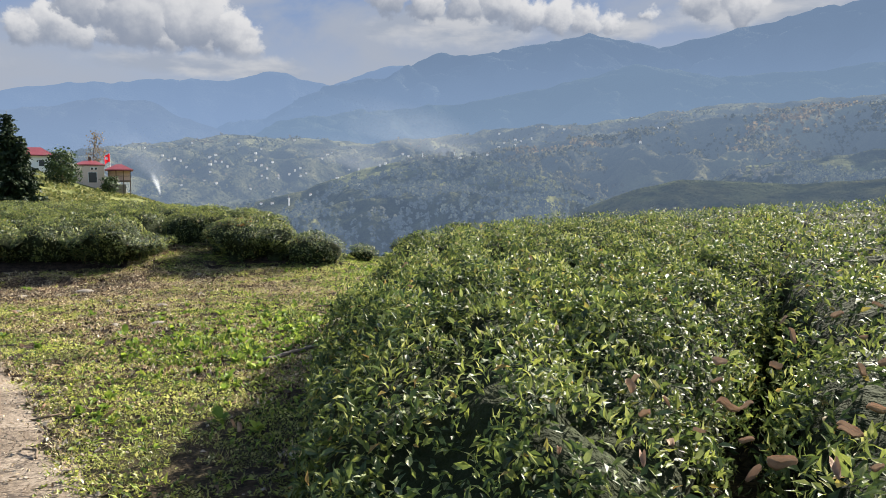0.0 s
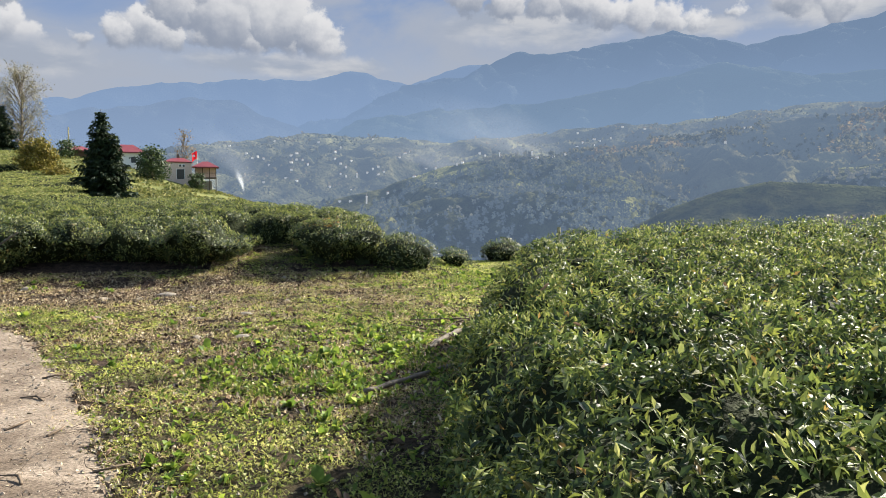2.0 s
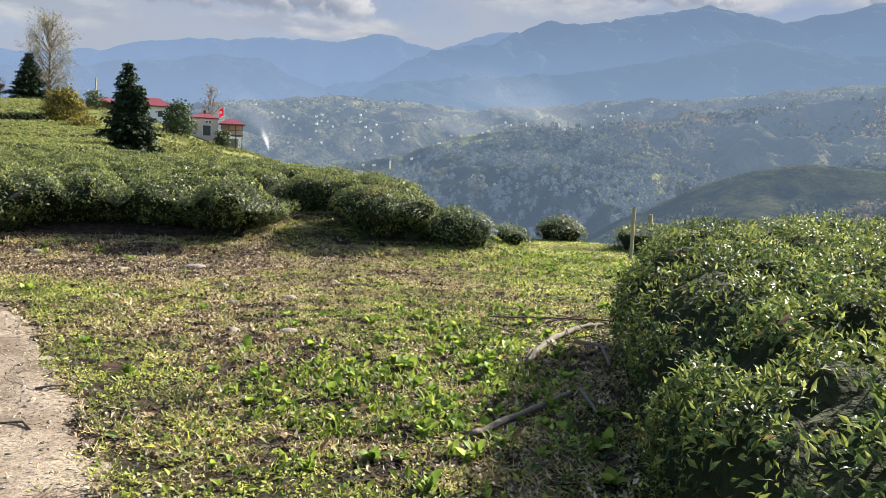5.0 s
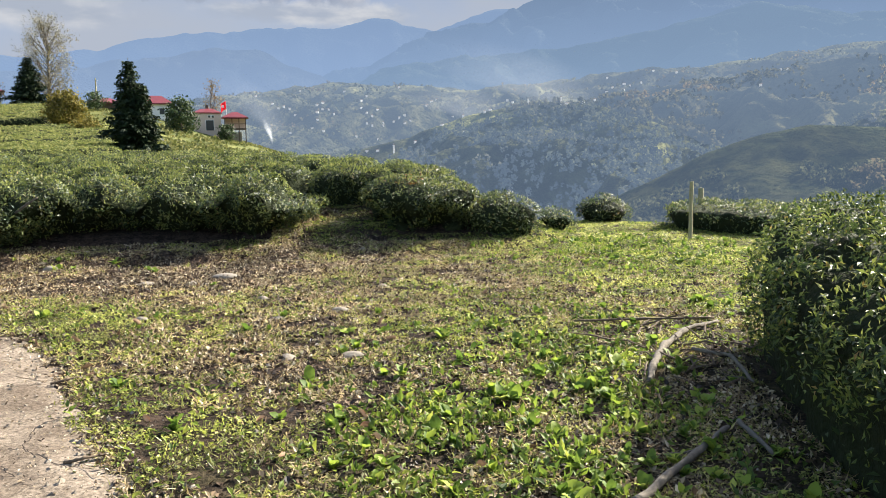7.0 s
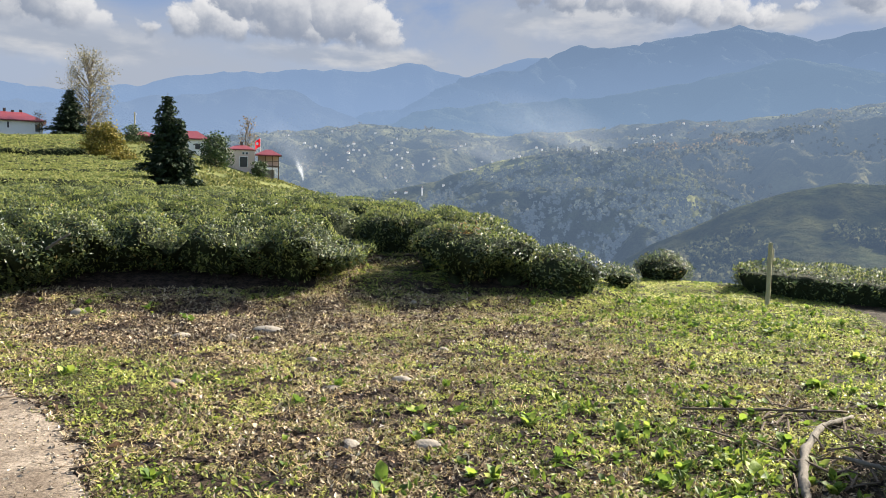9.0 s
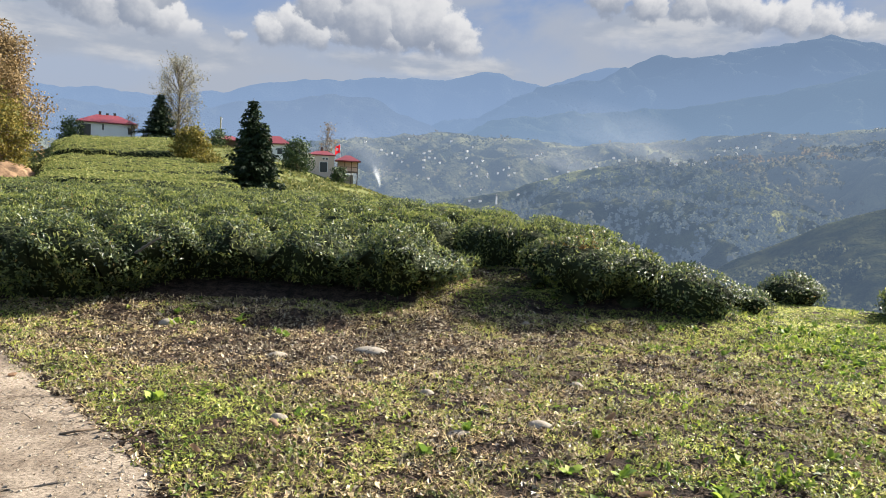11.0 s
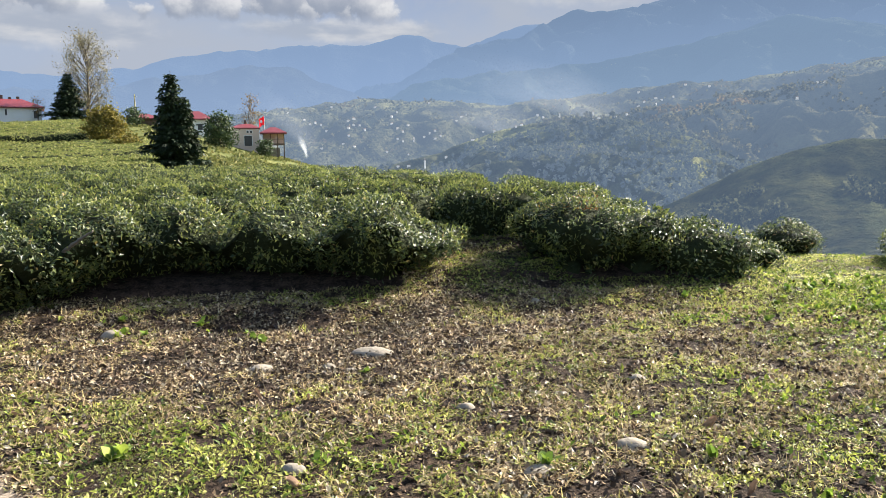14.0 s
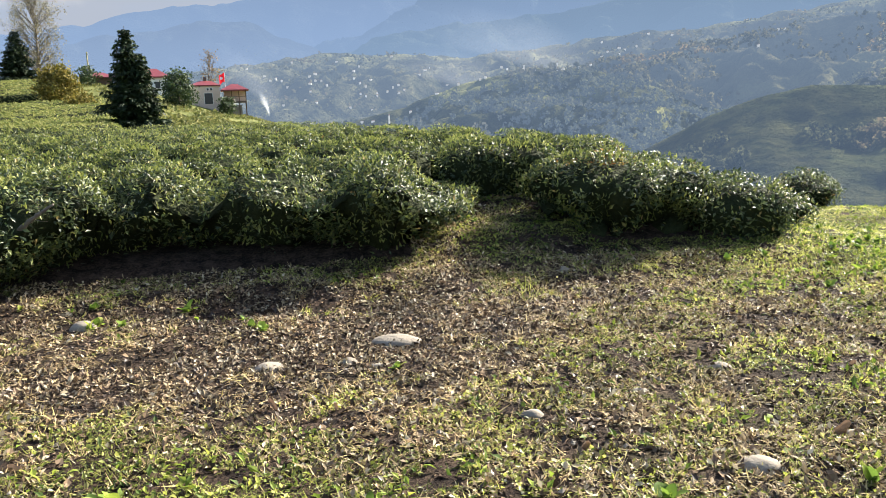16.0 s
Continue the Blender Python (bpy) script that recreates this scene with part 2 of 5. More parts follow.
m_wood = material("dark_wood", lambda k, at, i: (k.mix(k.noise(at, 3, 4), (0.06, 0.04, 0.03), (0.14, 0.09, 0.06)), None), 0.7)
m_flag = material("flag_cloth", lambda k, at, i: (k.mix(k.noise(at, 3, 3), (0.55, 0.012, 0.02), (0.66, 0.02, 0.03)), None), 0.7, 0.25)
m_flagmark = material("flag_white", lambda k, at, i: (k.mix(k.noise(at, 3, 3), (0.75, 0.75, 0.75), (0.82, 0.82, 0.82)), None), 0.7)
m_steel = material("galvanised_steel", lambda k, at, i: (k.mix(k.noise(at, 8, 4), (0.35, 0.36, 0.37), (0.5, 0.5, 0.5)), None), 0.5)
m_needle = material("spruce_needles", leafy([(0.0, (0.010, 0.020, 0.012)), (0.6, (0.022, 0.040, 0.018)), (1.0, (0.05, 0.07, 0.025))], 4), 0.6, 0.1, 0, 0.2)
m_autumn = material("autumn_leaf", leafy([(0.0, (0.12, 0.085, 0.04)), (0.5, (0.22, 0.145, 0.07)), (1.0, (0.30, 0.22, 0.12))], 4), 0.7, 0.25, 0, 0.2)
m_yellow = material("yellowing_leaf", leafy([(0.0, (0.08, 0.085, 0.02)), (0.6, (0.18, 0.15, 0.03)), (1.0, (0.26, 0.20, 0.05))], 4), 0.7, 0.3, 0, 0.2)
m_shrub = material("shrub_leaf", leafy([(0.0, (0.02, 0.04, 0.018)), (0.6, (0.05, 0.08, 0.03)), (1.0, (0.09, 0.12, 0.045))], 4), 0.6, 0.2, 0, 0.3)
m_poplar = material("poplar_leaf", leafy([(0.0, (0.12, 0.11, 0.06)), (0.6, (0.22, 0.19, 0.11)), (1.0, (0.30, 0.26, 0.17))], 4), 0.7, 0.3, 0, 0.2)


def soil(k, at, island):
    big = k.noise(at, 0.55, 6, 0.62)
    mid = k.noise(at, 4.0, 6, 0.65)
    fine = k.noise(at, 40.0, 5, 0.7)
    fine = k.math("ADD", k.math("MULTIPLY", fine, 0.55), k.math("MULTIPLY", k.noise(at, 9.0, 4, 0.6), 0.45))
    earth = k.mix(k.step(fine, 0.40, 0.62), (0.009, 0.006, 0.005), (0.060, 0.041, 0.029))
    sward = k.mix(k.step(fine, 0.40, 0.62), (0.010, 0.009, 0.005), (0.060, 0.050, 0.024))
    split = k.node("ShaderNodeSeparateXYZ")
    k.put(split.inputs[0], at)
    lean = k.math("MULTIPLY_ADD", split.outputs[0], 0.035, k.math("MULTIPLY_ADD", split.outputs[1], -0.012, 0.2))
    f = k.step(k.math("ADD", k.math("ADD", big, k.math("MULTIPLY", mid, 0.6)), k.math("MAXIMUM", k.math("MINIMUM", lean, 0.25), -0.12)), 0.72, 0.98)
    near = k.mix(f, earth, sward)
    far = k.mix(k.step(k.noise(at, 0.25, 9, 0.7), 0.3, 0.7), (0.05, 0.066, 0.02), (0.155, 0.158, 0.05))
    away = k.step(k.vec("LENGTH", at), 24.0, 40.0)
    return k.mix(away, near, far), k.math("ADD", fine, k.math("MULTIPLY", mid, 0.8))


m_ground = material("meadow_soil", soil, 0.95, 0, 0.035, 0.1)


def gravel(k, at, island):
    tone = k.mix(k.step(k.noise(at, 1.6, 7, 0.68), 0.36, 0.64), (0.115, 0.088, 0.064), (0.245, 0.202, 0.157))
    grit = k.mix(k.step(k.noise(at, 48, 6, 0.8), 0.34, 0.66), (0.42, 0.40, 0.38), (1.35, 1.35, 1.35))
    mul = k.node("ShaderNodeMix", mode="RGBA", blend="MULTIPLY")
    mul.inputs[0].default_value = 1.0
    k.put(mul.inputs[6], tone), k.put(mul.inputs[7], grit)
    vein = k.math("ABSOLUTE", k.math("SUBTRACT", k.noise(at, 1.1, 5, 0.6, 0.8), 0.5))
    crack = k.math("MULTIPLY", k.step(vein, 0.009, 0.002), k.step(k.noise(at, 0.7, 2), 0.44, 0.56))
    stain = k.step(k.noise(at, 5.0, 6, 0.7), 0.58, 0.74)
    c = k.mix(k.math("MULTIPLY", stain, 0.5), mul.outputs[2], (0.10, 0.078, 0.058))
    c = k.mix(k.math("MULTIPLY", crack, 0.8), c, (0.04, 0.03, 0.024))
    return c, k.math("SUBTRACT", k.math("ADD", k.noise(at, 3, 5), k.noise(at, 45, 5, 0.7)), crack)


m_road = material("worn_track", gravel, 0.92, 0, 0.004, 0.2)


def distance_mat(name, low, high, air, amount, scale, patch=None, glow=0.0, thin=(0.0, 400.0, 1.0)):
    """Far land under a share of plain airlight: haze put in as emission."""
    m = bpy.data.materials.new(name)
    m.use_nodes = True
    k = Graph(m.node_tree)
    at = k.node("ShaderNodeNewGeometry")
    pos = at.outputs["Position"]
    n = k.noise(pos, scale, 9, 0.68)
    n2 = k.noise(pos, scale * 0.17, 6, 0.6)
    if glow:
        n = k.math("ADD", k.math("MULTIPLY", n, 0.8), k.math("MULTIPLY", at.outputs["Random Per Island"], 0.2))
    c = k.mix(k.step(n, 0.34, 0.68), low, high)
    if patch:
        c = k.mix(k.math("MULTIPLY", k.step(n2, 0.52, 0.62), 0.75), c, patch)
    d = k.node("ShaderNodeBsdfDiffuse")
    k.put(d.inputs[0], c)
    tr = k.node("ShaderNodeBsdfTranslucent")
    k.put(tr.inputs[0], c)
    b = k.node("ShaderNodeBump")
    b.inputs["Distance"].default_value = 2.0 / scale
    b.inputs["Strength"].default_value = 0.9
    k.put(b.inputs["Height"], n)
    k.put(d.inputs["Normal"], b.outputs[0])
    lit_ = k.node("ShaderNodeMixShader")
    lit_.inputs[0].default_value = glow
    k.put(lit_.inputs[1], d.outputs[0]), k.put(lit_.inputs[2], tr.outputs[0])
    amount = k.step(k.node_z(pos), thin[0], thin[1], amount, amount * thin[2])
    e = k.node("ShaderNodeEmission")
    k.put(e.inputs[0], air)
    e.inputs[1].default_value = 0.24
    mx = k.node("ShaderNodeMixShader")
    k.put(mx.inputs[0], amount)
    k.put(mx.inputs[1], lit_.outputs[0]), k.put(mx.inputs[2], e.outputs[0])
    k.put(k.node("ShaderNodeOutputMaterial").inputs[0], mx.outputs[0])
    return m


# Darker than the other slopes: the ridge's cloud shadow is put into colour.
m_ridge_e = distance_mat("shaded_wood_slope", (0.018, 0.026, 0.014), (0.09, 0.09, 0.04), (0.27, 0.38, 0.55), 0.31, 0.06, (0.09, 0.10, 0.045))
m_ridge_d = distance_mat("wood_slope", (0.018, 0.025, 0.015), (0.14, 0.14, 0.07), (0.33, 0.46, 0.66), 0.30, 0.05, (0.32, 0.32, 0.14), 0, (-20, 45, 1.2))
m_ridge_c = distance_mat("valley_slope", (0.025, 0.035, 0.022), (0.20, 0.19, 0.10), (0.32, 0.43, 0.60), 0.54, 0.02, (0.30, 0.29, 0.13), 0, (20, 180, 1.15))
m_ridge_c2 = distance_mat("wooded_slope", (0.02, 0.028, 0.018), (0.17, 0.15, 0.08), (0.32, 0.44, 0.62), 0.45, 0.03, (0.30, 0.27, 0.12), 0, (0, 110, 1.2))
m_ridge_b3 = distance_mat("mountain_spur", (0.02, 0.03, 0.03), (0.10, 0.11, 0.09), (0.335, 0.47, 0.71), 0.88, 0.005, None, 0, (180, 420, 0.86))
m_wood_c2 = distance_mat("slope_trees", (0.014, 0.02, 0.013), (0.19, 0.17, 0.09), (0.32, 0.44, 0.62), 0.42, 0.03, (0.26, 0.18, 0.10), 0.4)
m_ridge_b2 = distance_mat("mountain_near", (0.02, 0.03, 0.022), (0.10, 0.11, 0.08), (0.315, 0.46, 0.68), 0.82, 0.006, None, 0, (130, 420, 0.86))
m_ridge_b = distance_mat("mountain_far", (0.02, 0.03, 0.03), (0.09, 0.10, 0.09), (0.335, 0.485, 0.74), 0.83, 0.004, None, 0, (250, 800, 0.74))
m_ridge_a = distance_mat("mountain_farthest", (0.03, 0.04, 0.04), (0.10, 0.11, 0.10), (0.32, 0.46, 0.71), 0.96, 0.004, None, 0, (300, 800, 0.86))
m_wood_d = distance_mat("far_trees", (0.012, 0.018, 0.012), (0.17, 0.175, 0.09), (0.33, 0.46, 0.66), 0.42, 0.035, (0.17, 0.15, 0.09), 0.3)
m_wood_e = distance_mat("shaded_far_trees", (0.012, 0.018, 0.011), (0.15, 0.15, 0.08), (0.28, 0.40, 0.58), 0.30, 0.06, (0.24, 0.17, 0.10), 0.4)
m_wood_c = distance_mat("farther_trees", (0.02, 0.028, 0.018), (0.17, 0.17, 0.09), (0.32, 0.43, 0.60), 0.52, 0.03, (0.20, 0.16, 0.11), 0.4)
# Sunlit brightness is put into the walls as a near-white glow.
m_far_white = distance_mat("far_white_walls_lit", (0.74, 0.74, 0.73), (0.82, 0.82, 0.80), (0.80, 0.85, 0.92), 0.45, 0.05, None, 0.3)
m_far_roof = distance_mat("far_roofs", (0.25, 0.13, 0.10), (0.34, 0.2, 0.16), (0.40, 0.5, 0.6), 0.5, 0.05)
m_scrub = material("rough_hill_grass", leafy([(0.0, (0.07, 0.085, 0.028)), (0.5, (0.15, 0.165, 0.055)), (1.0, (0.27, 0.25, 0.10))], 4), 0.7, 0.3, 0, 0.2)
m_terrace = material("terrace_leaf", leafy([(0.0, (0.095, 0.125, 0.035)), (0.5, (0.215, 0.24, 0.07)), (1.0, (0.35, 0.34, 0.125))], 4), 0.6, 0.4, 0, 0.25)

# ---- mesh tools ----


def part(name, bm, mat, parent=None, label=""):
    me = bpy.data.meshes.new(name)
    bm.to_mesh(me)
    bm.free()
    me.materials.append(mat)
    ob = new(name, me)
    ob.parent = parent
    if label:
        tagged(ob, label)
    return ob


def mesh_np(name, verts, faces, mat, smooth=False):
    """A mesh from arrays: verts (n, 3) and faces (m, k)."""
    verts, faces = np.asarray(verts, dtype=np.float32), np.asarray(faces, dtype=np.int32)
    me = bpy.data.meshes.new(name)
    m, k = faces.shape
    me.vertices.add(len(verts))
    me.vertices.foreach_set("co", verts.ravel())
    me.loops.add(m * k)
    me.loops.foreach_set("vertex_index", faces.ravel())
    me.polygons.add(m)
    me.polygons.foreach_set("loop_start", np.arange(0, m * k, k, dtype=np.int32))
    me.update(calc_edges=True)
    me.validate()
    me.materials.append(mat)
    me.polygons.foreach_set("use_smooth", np.full(len(me.polygons), smooth))
    return me


def thing(name, label, category, at=(0, 0, 0), group="", kind=""):
    ob = new(name)
    ob.location = at
    ob.empty_display_size = 0.1
    return tagged(ob, label, category, group, kind)


rng = np.random.default_rng(7)
GRID = rng.random((256, 256))


def value_noise(x, y, scale=1.0, octaves=4, rough=0.5):
    """Smooth noise, 0 to 1, over arrays."""
    total, amp, norm = 0.0, 1.0, 0.0
    for o in range(octaves):
        px, py = np.asarray(x) * scale + 17.3 * o + 500, np.asarray(y) * scale + 9.1 * o + 500
        ix, iy = np.floor(px).astype(int), np.floor(py).astype(int)
        fx, fy = px - ix, py - iy
        fx, fy = fx * fx * (3 - 2 * fx), fy * fy * (3 - 2 * fy)
        a, b = GRID[ix % 256, iy % 256], GRID[(ix + 1) % 256, iy % 256]
        c, d = GRID[ix % 256, (iy + 1) % 256], GRID[(ix + 1) % 256, (iy + 1) % 256]
        total = total + amp * ((a * (1 - fx) + b * fx) * (1 - fy) + (c * (1 - fx) + d * fx) * fy)
        norm += amp
        amp, scale = amp * rough, scale * 2.0
    return total / norm


def smooth(lo, hi, v):
    t = np.clip((np.asarray(v, dtype=float) - lo) / (hi - lo), 0, 1)
    return t * t * (3 - 2 * t)


# ---- ground ----
HUB = (-4.0, 6.0, 1.58)
U_WAY, S_WAY, ROW_FOOT = (0.937, 0.35), (-0.35, 0.937), (-10.0, 12.5)
FIELD_AZ = [-180, -60, -44, -42.7, -41, -36, -30.4, -27, -24.8, -21.7, -18.9, -15, -8, 0, 40, 70, 180]
FIELD_EL = [1.0, 1.0, 1.3, 1.7, 2.5, 2.9, 2.85, 2.3, 1.6, 0.6, -0.4, -4, -8, -10, -10, -3, 1.0]


def row_coords(x, y):
    dx, dy = x - ROW_FOOT[0], y - ROW_FOOT[1]
    return dx * U_WAY[0] + dy * U_WAY[1], dx * S_WAY[0] + dy * S_WAY[1]


def ground_z(x, y):
    x, y = np.asarray(x, dtype=float), np.asarray(y, dtype=float)
    u, s = row_coords(x, y)
    z = 0.05 + 0.05 * (value_noise(x, y, 0.7, 3) - 0.5) + 0.03 * (value_noise(x, y, 3.0, 2) - 0.5)
    bank = 0.12 * smooth(-0.6, 0.1, s) + 0.2 * smooth(0.1, 1.0, s) + 0.2 * smooth(0.9, 2.2, s) + 0.028 * np.clip(s - 1.6, 0, 13)
    z = z + bank * smooth(10.0, 7.4, u)
    dx, dy = x - HUB[0], y - HUB[1]
    d, az = np.hypot(dx, dy), np.degrees(np.arctan2(dx, dy))
    start = np.interp(az, [-180, -60, -30, -18, -2, 8, 30, 60, 180], [40, 26, 22, 19, 15, 13.5, 14, 22, 40])
    z = z - 0.16 * np.clip(d - start, 0, None) ** 1.1
    el = np.interp(az, FIELD_AZ, FIELD_EL)
    low = np.minimum(el, -0.9) - 0.4
    e = low + (el - low) * smooth(40, 135, d)
    hill = HUB[2] + d * np.tan(np.radians(e)) + 1.4 * (value_noise(x, y, 0.035, 4) - 0.5) * smooth(50, 90, d)
    hill = hill - 0.3 * np.clip(d - 135, 0, None)
    w = smooth(28, 46, d)
    return np.maximum(z * (1 - w) + hill * w, -62.0 - 0.002 * d)


def polar_sheet():
    az = np.radians(np.concatenate([np.arange(-180, -56, 4.0), np.arange(-56, 34, 0.4), np.arange(34, 180, 4.0)]))
    r = np.concatenate([[0.0], np.geomspace(0.5, 2.5, 8)[:-1], np.arange(2.5, 20, 0.14), np.geomspace(20, 180, 56)[:-1], np.geomspace(180, 4900, 22)])
    rr, aa = np.meshgrid(r, az, indexing="ij")
    x, y = HUB[0] + rr * np.sin(aa), HUB[1] + rr * np.cos(aa)
    v = np.stack([x, y, ground_z(x, y)], -1).reshape(-1, 3)
    n, m = rr.shape
    i, j = np.meshgrid(np.arange(n - 1), np.arange(m), indexing="ij")
    k = (j + 1) % m
    f = np.stack([i * m + j, i * m + k, (i + 1) * m + k, (i + 1) * m + j], -1).reshape(-1, 4)
    return v, f[:, ::-1]


v, f = polar_sheet()
tagged(new("ground", mesh_np("ground", v, f, m_ground, True)), "grassy meadow and slope with patches of bare earth", "ground", kind="structure")

# the track: its right-hand edge and a width
EDGE = [(-0.2, 1.0), (-0.9, 2.4), (-1.7, 3.65), (-2.35, 4.6), (-3.1, 5.75), (-3.85, 6.7), (-4.85, 7.9), (-5.75, 8.9), (-7.3, 9.95), (-9.0, 11.0), (-12.0, 12.2), (-16.0, 13.2)]


def track():
    t = np.linspace(0, len(EDGE) - 1, 260)
    ex, ey = np.interp(t, range(len(EDGE)), [p[0] for p in EDGE]), np.interp(t, range(len(EDGE)), [p[1] for p in EDGE])
    tx, ty = np.gradient(ex), np.gradient(ey)
    ln = np.hypot(tx, ty)
    nx, ny = -ty / ln, tx / ln
    wob = 0.32 * (value_noise(ex, ey, 2.2, 4, 0.7) - 0.5) + 0.16 * (value_noise(ex, ey, 7.0, 3, 0.7) - 0.5)
    w = np.linspace(0, 1, 22)
    x = ex[:, None] + nx[:, None] * (w[None, :] * 3.2 + wob[:, None])
    y = ey[:, None] + ny[:, None] * (w[None, :] * 3.2 + wob[:, None])
    lift = 0.022 * smooth(0, 0.06, w) * smooth(1, 0.94, w) - 0.006
    z = ground_z(x, y) + lift[None, :] + 0.008 * (value_noise(x, y, 6, 3) - 0.5)
    n, m = x.shape
    i, j = np.meshgrid(np.arange(n - 1), np.arange(m - 1), indexing="ij")
    f = np.stack([i * m + j, i * m + j + 1, (i + 1) * m + j + 1, (i + 1) * m + j], -1).reshape(-1, 4)
    return np.stack([x, y, z], -1).reshape(-1, 3), f


v, f = track()
tagged(new("road", mesh_np("road", v, f[:, ::-1], m_road, True)), "pale worn gravel and concrete farm track", "road", kind="structure")


def edge_distance(x, y):
    """How far a place lies to the right of the track's edge (negative on the track)."""
    best, sign = np.full(np.shape(x), 1e9), np.ones(np.shape(x))
    for (ax, ay), (bx, by) in zip(EDGE[:-1], EDGE[1:]):
        lx, ly = bx - ax, by - ay
        t = np.clip(((x - ax) * lx + (y - ay) * ly) / (lx * lx + ly * ly), 0, 1)
        d = np.hypot(x - ax - t * lx, y - ay - t * ly)
        side = np.where(lx * (y - ay) - ly * (x - ax) > 0, -1.0, 1.0)
        sign = np.where(d < best, side, sign)
        best = np.minimum(best, d)
    return best * sign


# ---- far ridges ----


def ridge(name, label, crest, near, far, foot_el, mat, relief, steps=60, da=0.35, grain=0.004, ragged=0.0):
    caz, cel = [c[0] for c in crest], [c[1] for c in crest]
    az = np.arange(-64, 50, da)
    tau = np.concatenate([np.linspace(0, 1, steps), [1.06, 1.2, 1.5]])
    tt, aa = np.meshgrid(tau, az, indexing="ij")
    top = np.interp(aa, caz, cel) + ragged * (value_noise(aa + 200, aa * 0 + far * 0.01, 0.45, 4, 0.55) - 0.5)
    d = near + (far - near) * tt
    rise = np.clip(tt, 0, 1)
    el = foot_el + (top - foot_el) * rise ** 0.85
    x, y = HUB[0] + d * np.sin(np.radians(aa)), HUB[1] + d * np.cos(np.radians(aa))
    z = HUB[2] + d * np.tan(np.radians(el))
    gully = 1 - np.abs(2 * value_noise(x, y, grain, 5, 0.55) - 1)
    z = z + relief * (gully - 0.75) * np.sin(np.pi * np.clip(rise, 0, 1)) ** 0.7 + relief * 0.10 * (value_noise(x, y, grain * 6, 4) - 0.5)
    z = z - np.clip(tt - 1, 0, None) * (far - near) * 0.5
    n, m = x.shape
    i, j = np.meshgrid(np.arange(n - 1), np.arange(m - 1), indexing="ij")
    f = np.stack([i * m + j, i * m + j + 1, (i + 1) * m + j + 1, (i + 1) * m + j], -1).reshape(-1, 4)
    v = np.stack([x, y, z], -1)
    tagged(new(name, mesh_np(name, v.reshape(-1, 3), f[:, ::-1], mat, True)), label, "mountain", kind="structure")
    return v, az, tau


CREST_A = [(-64, 5.0), (-45, 6.0), (-36.5, 6.1), (-29.4, 7.3), (-23.7, 8.2), (-14.3, 8.9), (-12.7, 9.25), (-10.6, 9.0), (-8.4, 8.5), (-6.8, 8.95), (-4.3, 9.5), (-2.7, 9.8), (50, 9.8)]
CREST_B = [(-64, 1), (-22, 2.5), (-13.8, 5.7), (-8.4, 8.3), (-4.3, 9.0), (-1.8, 10.2), (-0.2, 10.7), (2.2, 10.6), (4.9, 10.9), (8, 11.4), (10.9, 11.8), (13.5, 11.2), (15.9, 10.5), (22, 11.6), (28, 12.6), (50, 12)]
CREST_B3 = [(-64, 4.6), (-45, 5.3), (-36, 5.0), (-30, 6.1), (-24, 6.9), (-20.7, 6.9), (-18.3, 6.0), (-15.4, 4.8), (-12, 3), (50, 1)]
CREST_B2 = [(-64, 2.5), (-40, 2.5), (-22, 2.8), (-15, 4.3), (-12, 5.5), (-7.4, 6.5), (-2.5, 6.8), (1.5, 7.1), (7, 8.0), (10.8, 8.7), (14.3, 9.5), (17, 9), (20, 8.3), (50, 9)]
CREST_C = [(-64, 2), (-30, 2.8), (-22, 3.9), (-19.2, 4.35), (-15.9, 4.7), (-10.9, 4.6), (-4.9, 4.2), (-0.8, 4.6), (3.2, 5.0), (7.1, 5.4), (10.9, 5.3), (14.5, 5.9), (20, 6.4), (50, 7)]
CREST_C2 = [(-64, -9), (-8, -4), (-1, 1.6), (3, 3.3), (6, 3.8), (9.5, 4.3), (12, 4.2), (14.5, 4.9), (19, 5.5), (24, 6.0), (50, 6)]
CREST_D = [(-64, -6), (-22, -2.6), (-15.8, -0.6), (-11.6, 0.4), (-7.4, 1.75), (-4.1, 2.7), (-0.8, 3.2), (2.5, 3.2), (4.9, 2.7), (8.1, 1.5), (11.2, 0.2), (15, -0.3), (22, 2.2), (30, 3), (50, 3)]
CREST_E = [(-64, -14), (2, -6), (6, -3.4), (8.7, -2.1), (10.9, -0.9), (13.4, 0.2), (15.5, 0.8), (18.2, 1.3), (20.4, 1.2), (26, 0.9), (50, 2)]
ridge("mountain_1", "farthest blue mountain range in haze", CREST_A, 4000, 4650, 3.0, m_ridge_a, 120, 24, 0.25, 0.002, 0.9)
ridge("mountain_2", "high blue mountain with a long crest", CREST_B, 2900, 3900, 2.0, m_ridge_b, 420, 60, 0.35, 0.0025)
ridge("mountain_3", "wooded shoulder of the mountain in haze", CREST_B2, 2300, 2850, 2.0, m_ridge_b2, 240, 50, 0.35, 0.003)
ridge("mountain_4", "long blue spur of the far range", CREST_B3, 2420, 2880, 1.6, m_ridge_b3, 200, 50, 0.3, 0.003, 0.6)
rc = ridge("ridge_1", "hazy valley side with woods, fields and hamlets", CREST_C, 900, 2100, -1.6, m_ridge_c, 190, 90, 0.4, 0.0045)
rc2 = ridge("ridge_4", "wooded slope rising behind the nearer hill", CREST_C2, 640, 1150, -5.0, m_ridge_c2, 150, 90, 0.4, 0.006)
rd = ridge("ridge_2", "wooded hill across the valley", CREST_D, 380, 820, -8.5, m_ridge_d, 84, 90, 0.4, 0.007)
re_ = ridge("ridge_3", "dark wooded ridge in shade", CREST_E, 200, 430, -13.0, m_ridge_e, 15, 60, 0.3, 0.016)


